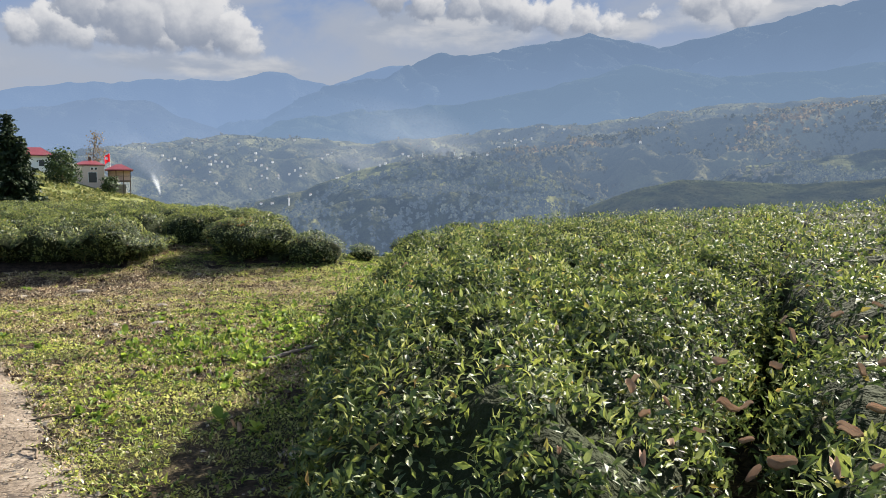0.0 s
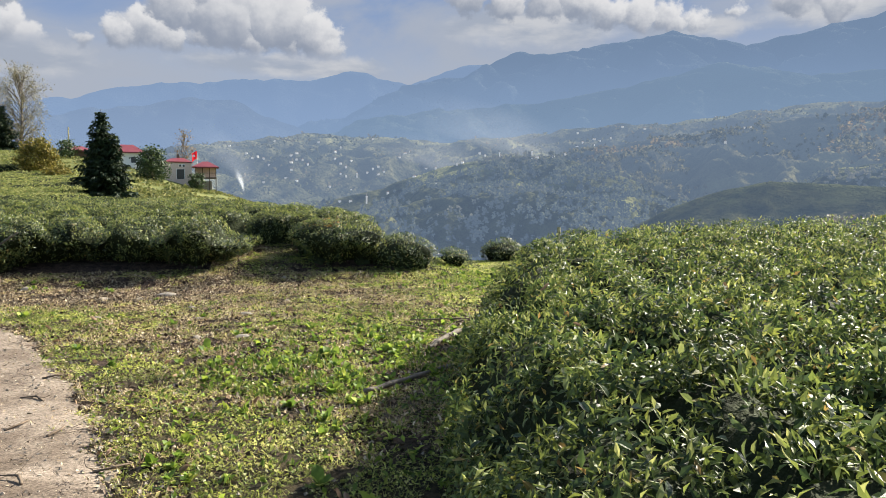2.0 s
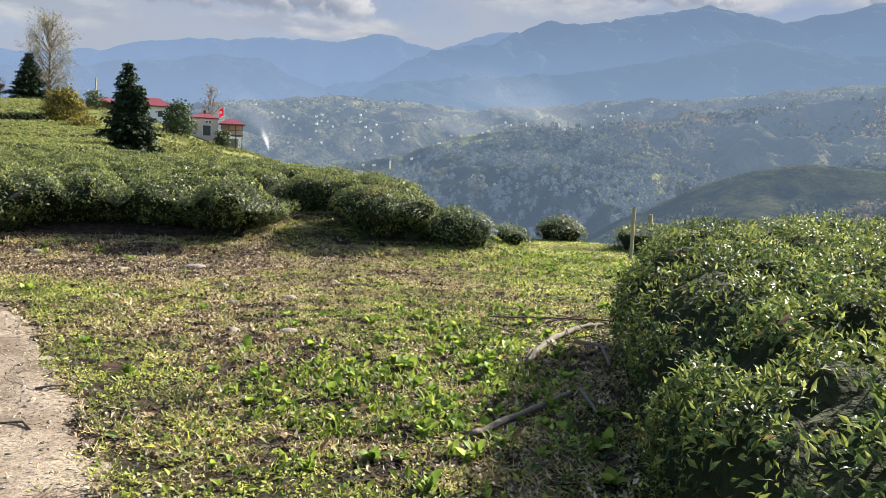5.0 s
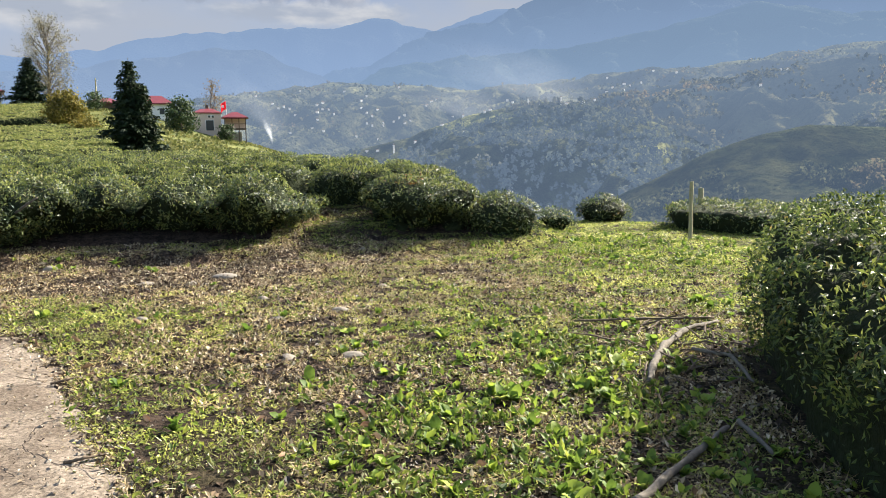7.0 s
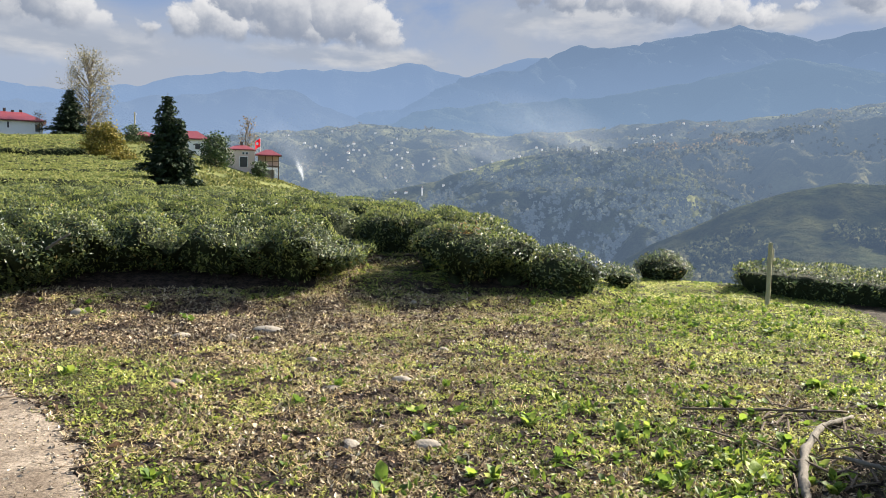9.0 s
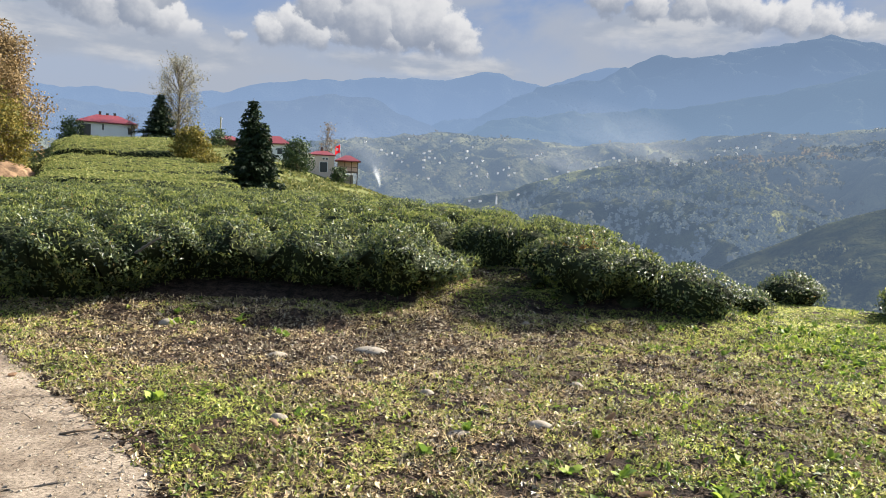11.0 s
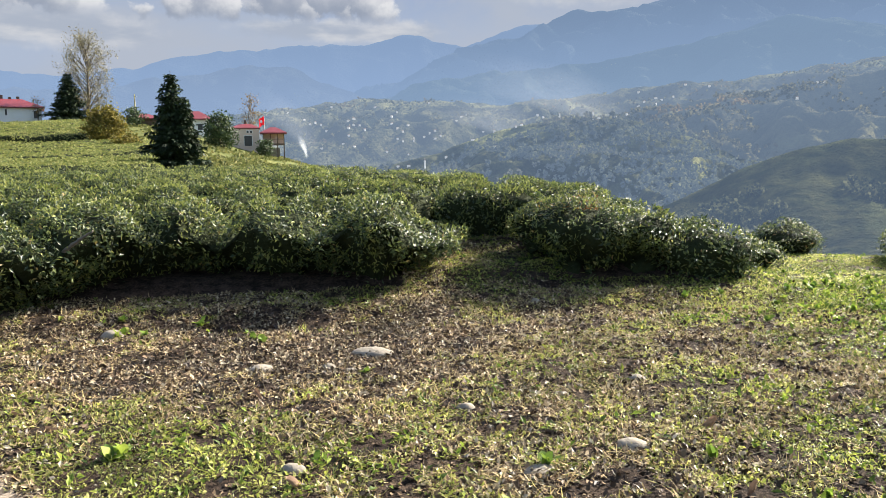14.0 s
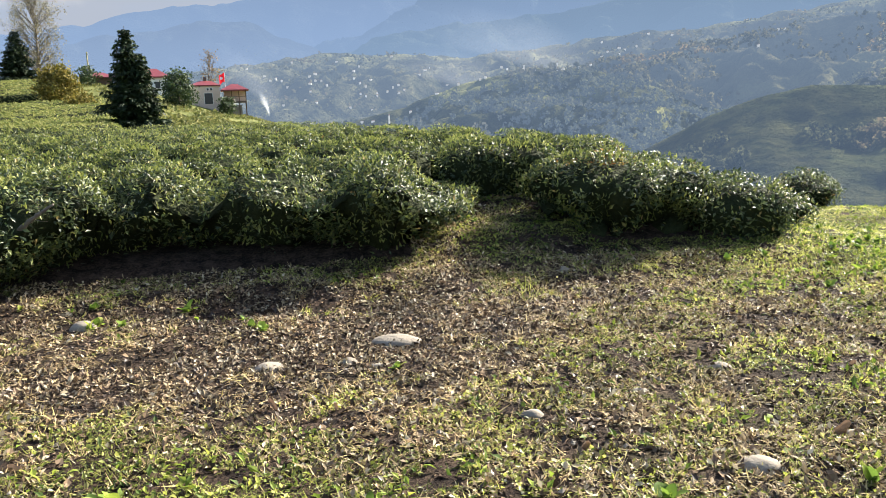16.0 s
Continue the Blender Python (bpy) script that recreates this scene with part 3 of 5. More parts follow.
def far_wood(name, label, r, count, height, mat, keep, cards=11, az_lo=-24, az_hi=34, crest=1.0):
    """Many small ragged crowns, each a loose bunch of leaf sprays."""
    v, azs, taus = r
    lo, hi = np.searchsorted(azs, az_lo), np.searchsorted(azs, az_hi)
    top = np.searchsorted(taus, crest)
    i, j = rng.integers(0, top, count * 3), rng.integers(lo, hi, count * 3)
    p = v[i, j] + rng.normal(0, 1, (count * 3, 3)) * (height * 0.6, height * 0.6, 0)
    dense = value_noise(p[:, 0], p[:, 1], keep, 4)
    p = p[dense > 0.47][:count]
    n = len(p)
    size = height * rng.uniform(0.55, 1.25, n)
    off = rng.normal(0, 1, (n, cards, 3))
    off /= np.linalg.norm(off, axis=2, keepdims=True)
    off *= rng.uniform(0.5, 1, (n, cards, 1))
    centre = p[:, None, :] + off * (size[:, None, None] * np.array((0.34, 0.34, 0.45))) + np.array((0, 0, 0.42)) * size[:, None, None]
    a = rng.normal(0, 1, (n, cards, 3))
    a /= np.linalg.norm(a, axis=2, keepdims=True)
    b = np.cross(a, off + 1e-3)
    b /= np.linalg.norm(b, axis=2, keepdims=True) + 1e-9
    half = (size[:, None, None] * rng.uniform(0.5, 0.9, (n, cards, 1)) / cards ** 0.5)
    quad = np.stack([centre - a * half, centre - b * half * 0.8, centre + a * half, centre + b * half * 0.8], 2)
    verts = quad.reshape(-1, 3)
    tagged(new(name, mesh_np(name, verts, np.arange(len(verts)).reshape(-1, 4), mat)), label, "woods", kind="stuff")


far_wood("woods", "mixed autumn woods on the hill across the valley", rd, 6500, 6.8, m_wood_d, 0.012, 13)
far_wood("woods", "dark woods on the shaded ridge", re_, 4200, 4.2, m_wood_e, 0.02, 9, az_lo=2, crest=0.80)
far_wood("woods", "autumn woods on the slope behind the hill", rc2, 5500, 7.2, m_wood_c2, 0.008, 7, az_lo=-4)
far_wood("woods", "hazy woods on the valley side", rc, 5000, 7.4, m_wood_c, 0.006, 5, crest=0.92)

# ---- tea ----


def polygon_distance(px, py, poly):
    """Distance inside a polygon (positive inside), and the outward way."""
    best = np.full(px.shape, 1e9)
    ox, oy = np.zeros(px.shape), np.zeros(px.shape)
    inside = np.zeros(px.shape, dtype=bool)
    for (ax, ay), (bx, by) in zip(poly, poly[1:] + poly[:1]):
        lx, ly = bx - ax, by - ay
        t = np.clip(((px - ax) * lx + (py - ay) * ly) / (lx * lx + ly * ly), 0, 1)
        qx, qy = ax + t * lx - px, ay + t * ly - py
        d = np.hypot(qx, qy)
        near = d < best
        best, ox, oy = np.where(near, d, best), np.where(near, qx, ox), np.where(near, qy, oy)
        cross = ((ay > py) != (by > py)) & (px < (bx - ax) * (py - ay) / (by - ay + 1e-12) + ax)
        inside ^= cross
    n = np.hypot(ox, oy) + 1e-6
    return np.where(inside, best, -best), ox / n * np.where(inside, 1, -1), oy / n * np.where(inside, 1, -1)


def mounds(x, y, cell):
    """Distance to the nearest bush crown, in cells."""
    gx, gy = np.floor(x / cell), np.floor(y / cell)
    best = np.full(np.shape(x), 9.0)
    for i in (-1, 0, 1):
        for j in (-1, 0, 1):
            cx, cy = gx + i, gy + j
            h1 = GRID[(cx * 7 + 31).astype(int) % 256, (cy * 13 + 5).astype(int) % 256]
            h2 = GRID[(cx * 11 + 91).astype(int) % 256, (cy * 3 + 57).astype(int) % 256]
            best = np.minimum(best, np.hypot(x / cell - cx - 0.2 - 0.6 * h1, y / cell - cy - 0.2 - 0.6 * h2))
    return best


def bush_sheet(poly, top, step, shoulder, lump, cell, bulge, wave=0.22, round_=0.55):
    """The hull of a clipped bush: its crown and its sides, down to the soil."""
    xs, ys = [p[0] for p in poly], [p[1] for p in poly]
    x, y = np.meshgrid(np.arange(min(xs) - step, max(xs) + step, step), np.arange(min(ys) - step, max(ys) + step, step), indexing="ij")
    wx = x + wave * (value_noise(x, y, 1.6, 3) - 0.5)
    wy = y + wave * (value_noise(x + 40, y, 1.6, 3) - 0.5)
    d, ox, oy = polygon_distance(wx, wy, poly)
    g0 = ground_z(x, y)
    t = np.clip(d / shoulder, 0, 1)
    prof = (1 - (1 - t) ** 2.6) ** round_
    crown = top(x, y) - lump * smooth(0.28, 0.72, mounds(x, y, cell) + 0.25 * (value_noise(x, y, 2.0, 3) - 0.5)) + 0.10 * (value_noise(x, y, 2.5, 4, 0.6) - 0.5)
    h = prof * (crown - g0)
    z = g0 + h - 0.04
    swell = bulge * (1.5 * np.sin(np.pi * prof ** 1.6) - 1.1 * (1 - prof)) * (t < 1)
    v = np.stack([x + ox * swell, y + oy * swell, z], -1)
    n, m = x.shape
    i, j = np.meshgrid(np.arange(n - 1), np.arange(m - 1), indexing="ij")
    f = np.stack([i * m + j, (i + 1) * m + j, (i + 1) * m + j + 1, i * m + j + 1], -1).reshape(-1, 4)
    ok = d.reshape(-1)[f].max(axis=1) > 0
    return v.reshape(-1, 3), f[ok]


LEAF4 = (np.array([(0, 0, 0), (-0.5, 0.45, 0.10), (0, 1, -0.12), (0.5, 0.45, 0.10), (0, 0.5, 0.0)]), np.array([(0, 4, 2, 1), (0, 3, 2, 4)]))
LEAF2 = (np.array([(0, 0, 0), (-0.5, 0.5, 0.08), (0, 1, -0.08), (0.5, 0.5, 0.08)]), np.array([(0, 3, 2, 1)]))
LEAF8 = (np.array([(0, 0, 0), (-0.42, 0.28, 0.09), (-0.40, 0.62, 0.06), (0, 1, -0.16), (0.40, 0.62, 0.06), (0.42, 0.28, 0.09), (0, 0.3, 0.0), (0, 0.65, -0.02)]),
         np.array([(0, 6, 1, 1), (1, 6, 7, 2), (2, 7, 3, 3), (0, 5, 6, 6), (5, 4, 7, 6), (4, 3, 7, 7)]))


def unit(a):
    return a / (np.linalg.norm(a, axis=1, keepdims=True) + 1e-9)


def leaf_cloud(points, normals, length, width, template, stand=0.45, tilt=0.45, spread=1.0):
    """Leaves spread off a surface: stand lifts the tips off it, tilt turns the blades; returns verts and faces."""
    n = len(points)
    nrm = unit(normals + rng.normal(0, tilt, (n, 3)))
    flat_way = unit(np.cross(nrm, rng.normal(0, 1, (n, 3))))
    out = unit(flat_way + nrm * rng.normal(stand, 0.4, (n, 1)))
    side = unit(np.cross(out, nrm))
    face = np.cross(side, out)
    size = length * (0.55 + 0.75 * rng.random(n) ** spread * spread)
    tv = template[0]
    v = points[:, None, :] + size[:, None, None] * (tv[None, :, 0:1] * width * side[:, None, :] + tv[None, :, 1:2] * out[:, None, :] + tv[None, :, 2:3] * face[:, None, :])
    k = len(tv)
    f = (template[1][None] + (np.arange(n) * k)[:, None, None]).reshape(-1, 4)
    return v.reshape(-1, 3), f


def leaf_mesh(name, v, f, mat):
    """Faces may repeat their last corner: those become triangles."""
    tri = f[:, 2] == f[:, 3]
    if tri.any():
        q = f[~tri]
        f = np.concatenate([f[tri][:, :3], q[:, [0, 1, 2]], q[:, [0, 2, 3]]])
    return mesh_np(name, v, f, mat)


def sample(v, f, per_m2, fade=None):
    """Random places on a hull of quads, with normals."""
    a, b, c, d = v[f[:, 0]], v[f[:, 1]], v[f[:, 2]], v[f[:, 3]]
    nn = np.cross(c - a, d - b)
    area = np.linalg.norm(nn, axis=1) / 2
    want = area * per_m2
    if fade is not None:
        want = want * fade((a + c) / 2)
    count = np.floor(want + rng.random(len(want))).astype(int)
    idx = np.repeat(np.arange(len(f)), count)
    s, t = rng.random((2, len(idx), 1))
    p = (a[idx] * (1 - s) + b[idx] * s) * (1 - t) + (d[idx] * (1 - s) + c[idx] * s) * t
    nrm = nn[idx] / (np.linalg.norm(nn[idx], axis=1, keepdims=True) + 1e-9)
    nrm *= np.where(nrm[:, 2:3] < 0, -1, 1)
    return p, nrm


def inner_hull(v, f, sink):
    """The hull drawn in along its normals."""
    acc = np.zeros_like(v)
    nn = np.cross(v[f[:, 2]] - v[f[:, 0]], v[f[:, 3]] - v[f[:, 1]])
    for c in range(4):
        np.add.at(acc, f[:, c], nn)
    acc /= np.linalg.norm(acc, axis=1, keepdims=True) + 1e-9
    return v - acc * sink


def tea_bush(label, poly, top, step=0.12, shoulder=0.42, lump=0.12, cell=1.1, bulge=0.12, per_m2=700, length=0.07, template=LEAF4, fade=None, group="rows of tea", sink=0.10, width=0.46, mat=None, shoots=0, floor_=0.5, wave=0.22, round_=0.55, skirt=(0.20, 0.26, 0.25), hollow=0.0, clump=5.0):
    cx, cy = np.mean([p[0] for p in poly]), np.mean([p[1] for p in poly])
    at = Vector((cx, cy, float(ground_z(cx, cy))))
    ob = thing("tea_bush", label, "tea bush", at, group)
    v, f = bush_sheet(poly, top, step, shoulder, lump, cell, bulge, wave, round_)
    # Dark hull behind the leaves, so gaps between them read as deep shade.
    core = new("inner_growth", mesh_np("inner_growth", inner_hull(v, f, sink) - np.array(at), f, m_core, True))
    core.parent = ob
    p, nrm = sample(v, f, per_m2, fade)
    above = p[:, 2] - ground_z(p[:, 0], p[:, 1])
    hem = skirt[0] if skirt[3:] == () else np.interp(row_coords(p[:, 0], p[:, 1])[0], skirt[3], skirt[4])
    stay = rng.random(len(p)) < floor_ + (1 - floor_) * smooth(hem, hem + skirt[1], above + 0.6 * smooth(0.5, 0.85, nrm[:, 2]) + skirt[2] * (value_noise(p[:, 0], p[:, 1], 1.5, 3) - 0.5))
    stay &= rng.random(len(p)) < 1 - hollow * smooth(0.38, 0.62, mounds(p[:, 0], p[:, 1], cell))
    stay &= rng.random(len(p)) < 0.08 + 0.92 * smooth(0.41, 0.54, value_noise(p[:, 0] + p[:, 2], p[:, 1] + 0.6 * p[:, 2], clump, 3, 0.5))
    p, nrm = p[stay], nrm[stay]
    p = p + nrm * rng.uniform(-0.07, 0.03, (len(p), 1))
    lv, lf = leaf_cloud(p, nrm + np.array((0, 0, 0.25)), length, width, template)
    leaves = new("foliage", leaf_mesh("foliage", lv - np.array(at), lf, mat or m_tea))
    leaves.parent = ob
    tagged(leaves, kind="stuff")
    if shoots:
        p, nrm = sample(v, f, shoots, fade)
        high = (nrm[:, 2] > 0.35) & (rng.random(len(p)) < 0.15 + 0.85 * smooth(0.45, 0.58, value_noise(p[:, 0] + 20, p[:, 1], 4.5, 3, 0.6)))
        high &= rng.random(len(p)) < 1 - hollow * smooth(0.34, 0.58, mounds(p[:, 0], p[:, 1], cell))
        p, nrm = p[high], nrm[high]
        lv, lf = leaf_cloud(p + nrm * 0.01, nrm + np.array((0, 0, 0.4)), length * 0.95, width * 0.72, template, 1.5, 0.4)
        tips = new("young_growth", leaf_mesh("young_growth", lv - np.array(at), lf, m_shoot))
        tips.parent = ob
        tagged(tips, "bright yellow-green young shoots", kind="stuff")
    return ob, v, f


def near_top(x, y):
    return 0.90 + 0.034 * y + 0.03 * np.clip(x, 0, 8) - 0.09 * smooth(0.3, -0.7, x) * smooth(9.0, 7.0, y)


def field_top(x, y):
    u, s = row_coords(x, y)
    return 1.16 + 0.024 * np.clip(s, 0, 14) - 0.035 * np.clip(u - 6, 0, 6)


def by_distance(far, near=2.0):
    def fade(c):
        d = np.hypot(c[:, 0] + 0.5, c[:, 1] - 2.0)
        return np.clip(1.25 - (d - near) / (far - near), 0.28, 1.25)
    return fade


NEAR_POLY = [(-0.36, 9.9), (-0.58, 9.3), (-0.66, 8.5), (-0.75, 7.0), (-0.80, 5.0), (-0.68, 3.4), (-0.40, 2.35), (0.05, 1.55), (0.35, 1.45), (2.0, 4.75), (4.4, 8.9), (5.4, 11.4), (3.0, 11.6), (0.8, 10.8)]
RIGHT_POLY = [(0.55, 1.35), (1.4, 1.0), (6.0, 0.4), (12, 2), (14, 9), (9, 12.5), (4.6, 11.8), (3.2, 8.8), (2.3, 5.6), (1.95, 4.35)]
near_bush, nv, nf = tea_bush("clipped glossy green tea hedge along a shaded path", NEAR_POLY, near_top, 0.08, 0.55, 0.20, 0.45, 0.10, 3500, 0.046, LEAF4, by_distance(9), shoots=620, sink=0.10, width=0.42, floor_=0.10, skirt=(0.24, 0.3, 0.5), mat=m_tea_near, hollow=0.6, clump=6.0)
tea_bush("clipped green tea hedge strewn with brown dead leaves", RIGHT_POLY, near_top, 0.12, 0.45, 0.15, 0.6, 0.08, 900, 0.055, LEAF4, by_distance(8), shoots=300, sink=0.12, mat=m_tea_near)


def uv_poly(pts):
    return [(ROW_FOOT[0] + u * U_WAY[0] + s * S_WAY[0], ROW_FOOT[1] + u * U_WAY[1] + s * S_WAY[1]) for u, s in pts]


FIELD = [
    ("dense dark green tea bushes above a bare earth bank", [(-6, -0.1), (-2, -0.05), (0.7, 0.0), (1.3, 0.55), (1.9, 0.85), (2.7, 0.8), (3.3, 0.52), (4.1, 0.42), (4.55, 0.55), (4.85, 0.85), (5.0, 1.3), (4.95, 2.1), (0, 2.3), (-6, 2.3)], 1900),
    ("rounded tea bush with a few reddish shoots", [(6.05, 0.65), (6.5, 0.38), (7.4, 0.40), (7.65, 0.7), (7.5, 1.5), (6.8, 1.9), (6.1, 1.5)], 1900),
    ("tea bushes behind a grassy gap", [(5.1, 2.0), (7.4, 2.0), (8.0, 2.6), (7.6, 3.8), (5.1, 4.2)], 1500),
    ("row of tea bushes on the slope", [(-7, 2.4), (5.0, 2.2), (5.2, 4.3), (-7, 4.5)], 1350),
    ("row of tea bushes on the slope", [(-8, 4.6), (7.4, 4.3), (7.8, 6.6), (-8, 6.8)], 1050),
    ("row of tea bushes on the slope", [(-9, 6.9), (7.0, 6.8), (6.8, 9.0), (-9, 9.2)], 850),
    ("row of tea bushes near the brow", [(-10, 9.3), (6.0, 9.2), (5.4, 11.6), (-10, 11.8)], 680),
    ("row of tea bushes on the brow", [(-12, 11.9), (5.0, 11.8), (4.0, 14.5), (-12, 15)], 520),
]
# how high the foliage's hem hangs over the bank, along the front row
HEM_U, HEM_Z = [-6, -0.3, 0.3, 0.7, 1.1, 1.5, 2.4, 2.9, 3.6, 4.4, 5.0, 6.4, 7.6], [0.54, 0.52, 0.22, 0.0, 0.06, 0.60, 0.58, 0.48, 0.44, 0.42, 0.38, 0.44, 0.40]
bushes = []
for i, (label, pts, dens) in enumerate(FIELD):
    made_, _, _ = tea_bush(label, uv_poly(pts), field_top if i < 2 else (lambda x, y: field_top(x, y) + 0.09), 0.07 if i < 2 else 0.13, 0.34 if i < 2 else 0.50, 0.36 if i < 2 else 0.62, 1.0 if i < 2 else 0.9, 0.32 if i < 2 else 0.2, dens * 1.1, 0.058 if i < 3 else 0.058, LEAF4 if i < 2 else LEAF2, sink=0.11, shoots=dens * (0.28 if i < 2 else 0.6), floor_=0.06 if i < 2 else 0.5, wave=0.5 if i < 2 else 0.3, skirt=(0.0, 0.2, 0.3, HEM_U, HEM_Z) if i < 2 else (0.20, 0.26, 0.25), hollow=0.35 if i < 2 else 0.93)
    bushes.append(made_)


q = rng.normal(0, 1, (240, 3)) * (0.16, 0.10, 0.04) + (-4.2, 15.7, 1.03)
lv, lf = leaf_cloud(q, np.tile((0.0, 0.0, 1.0), (240, 1)), 0.06, 0.45, LEAF4, 0.9, 0.5)
red = new("withered_growth", leaf_mesh("withered_growth", lv - np.array(bushes[1].location), lf, m_rust))
red.parent = bushes[1]
tagged(red, "withered rust-coloured shoots", kind="stuff")


def lone_bush(label, x, y, rx, ry, height, dens=900):
    poly = [(x + rx * math.cos(a), y + ry * math.sin(a)) for a in np.linspace(0, 2 * math.pi, 14)[:-1]]
    base = float(ground_z(x, y))
    tea_bush(label, poly, lambda px, py: base + height - 0.35 * height * np.clip(((px - x) / rx) ** 2 + ((py - y) / ry) ** 2, 0, 1), 0.08, 0.5, 0.05, 0.5, 0.14, dens * 2, 0.056, group="round tea bushes", shoots=200)


lone_bush("small rounded tea bush at the bank's end", -2.72, 16.0, 0.64, 0.56, 0.66)
lone_bush("low tea bush beside a rounder one", -1.85, 17.2, 0.36, 0.34, 0.46)
lone_bush("round clipped tea bush on the brow", -0.80, 19.6, 0.48, 0.48, 0.68)
tea_bush("clipped tea hedge below the meadow by a post", [(0.2, 18.0), (0.9, 17.3), (6.2, 14.6), (8, 17), (2, 20), (0.4, 19.2)], lambda x, y: 0.60 - 0.05 * np.clip(x - 0.5, 0, 4), 0.12, 0.4, 0.08, 0.7, 0.14, 850, 0.060, shoots=200)


def tube(points, radii, sides=7):
    """A tapered limb through points; verts and quads."""
    pts = np.asarray(points, dtype=float)
    way = np.gradient(pts, axis=0)
    way /= np.linalg.norm(way, axis=1, keepdims=True) + 1e-9
    ref = np.where(np.abs(way[:, 2:3]) > 0.9, np.array((1.0, 0, 0)), np.array((0, 0, 1.0)))
    a = np.cross(way, ref)
    a /= np.linalg.norm(a, axis=1, keepdims=True) + 1e-9
    b = np.cross(way, a)
    th = np.linspace(0, 2 * np.pi, sides, endpoint=False)
    ring = np.cos(th)[None, :, None] * a[:, None, :] + np.sin(th)[None, :, None] * b[:, None, :]
    v = (pts[:, None, :] + ring * np.asarray(radii)[:, None, None]).reshape(-1, 3)
    n = len(pts)
    i, j = np.meshgrid(np.arange(n - 1), np.arange(sides), indexing="ij")
    k = (j + 1) % sides
    f = np.stack([i * sides + j, i * sides + k, (i + 1) * sides + k, (i + 1) * sides + j], -1).reshape(-1, 4)
    last = (n - 1) * sides
    caps = [(0, q + 1, q, q) for q in range(1, sides - 1)] + [(last, last + q, last + q + 1, last + q + 1) for q in range(1, sides - 1)]
    return v, np.concatenate([f, np.array(caps)])


def join(pieces):
    vs, fs, n = [], [], 0
    for v, f in pieces:
        vs.append(v)
        fs.append(np.asarray(f) + n)
        n += len(v)
    return np.concatenate(vs), np.concatenate(fs)


def child(name, v, f, mat, parent, label="", kind="", smooth_=False):
    me = leaf_mesh(name, v, f, mat)
    if smooth_:
        me.polygons.foreach_set("use_smooth", np.full(len(me.polygons), True))
    ob = new(name, me)
    ob.parent = parent
    return tagged(ob, label, kind=kind)


# single leaves at the near end of the hedge, a few twigs, and its stems
keep = (nv[nf[:, 0], 1] < 4.2) & (nv[nf[:, 0], 0] < 1.2) & (nv[nf[:, 0], 2] > 0.55)
p, nrm = sample(nv, nf[keep], 90)
pick = rng.permutation(len(p))[:300]
lone = [leaf_mesh("leaf", LEAF8[0] * np.array((w, 1, 1)) * size, LEAF8[1], m_tea_lone) for size, w in ((0.055, 0.46), (0.045, 0.5), (0.062, 0.40))]
for i in pick:
    ob = new("leaf", lone[int(rng.integers(3))])
    ob.parent = near_bush
    n = Vector(nrm[i]) + Vector(rng.normal(0, 0.35, 3))
    turn = n.normalized().to_track_quat("Z", "Y").to_matrix().to_4x4()
    ob.matrix_local = Matrix.Translation(Vector(p[i] + nrm[i] * 0.035) - near_bush.location) @ turn @ pose(0, 0, 0, rng.uniform(5, 60), rng.uniform(-15, 15), rng.uniform(0, 360))


def stem_set(parent, base, count, height, spread):
    for _ in range(count):
        a, r = rng.uniform(0, 2 * np.pi), rng.uniform(0, spread)
        x, y = base[0] + r * math.cos(a), base[1] + r * math.sin(a)
        z = float(ground_z(x, y)) - 0.04
        lean_x, lean_y = rng.normal(0, 0.12, 2)
        pts = [(x, y, z), (x + lean_x * 0.4 + rng.normal(0, 0.02), y + lean_y * 0.4, z + height * 0.5), (x + lean_x, y + lean_y, z + height)]
        v, f = tube(np.array(pts) - np.array(parent.location), (0.018, 0.013, 0.007), 6)
        child("stem", v, f, m_twig, parent)


for u in (-0.6, 0.9, 2.2, 3.6, 4.5):
    q = 0.85 + 0.35 * math.exp(-((u - 2.2) / 0.8) ** 2)
    stem_set(bushes[0], uv_poly([(float(u), q)])[0], 1, 0.5, 0.2)
for u in (6.5, 7.1):
    stem_set(bushes[1], uv_poly([(float(u), 0.95)])[0], 1, 0.45, 0.12)
for y in (3.4, 4.9, 6.6, 8.3):
    stem_set(near_bush, (-0.15, float(y)), 1, 0.5, 0.12)

# ---- ground cover ----


def scatter(count, lo, hi):
    return rng.uniform(lo[0], hi[0], count), rng.uniform(lo[1], hi[1], count)


def greenness(x, y):
    u, s = row_coords(x, y)
    e = edge_distance(x, y)
    base = 0.50 + 1.3 * (value_noise(x, y, 0.7, 4, 0.6) - 0.5) + 0.8 * (value_noise(x, y, 3.2, 3, 0.6) - 0.5) + 0.5 * (value_noise(x + 7, y, 11.0, 2) - 0.5)
    base = base + 0.20 * smooth(-4.5, -1.5, x) + 0.42 * smooth(6.8, 9.0, u) * smooth(-3.5, -1, s)
    base = base - 0.38 * smooth(-3.0, -1.8, s) * smooth(0.2, -0.4, s) * smooth(6.6, 4.6, u) * smooth(-0.5, 1.0, u)
    base = base + 0.3 * smooth(0.0, 0.5, s) * smooth(4.9, 5.3, u) + 0.30 * smooth(1.5, 0.3, e)
    return np.where(e < 0.0, base - 0.22 - 2.0 * np.clip(-e, 0, 1), base)


def gaps(x, y, shift):
    """Small bare holes between clumps."""
    return value_noise(x + shift, y, 7.0, 3, 0.55) > 0.335 + 0.12 * value_noise(x, y + shift, 0.9, 2)


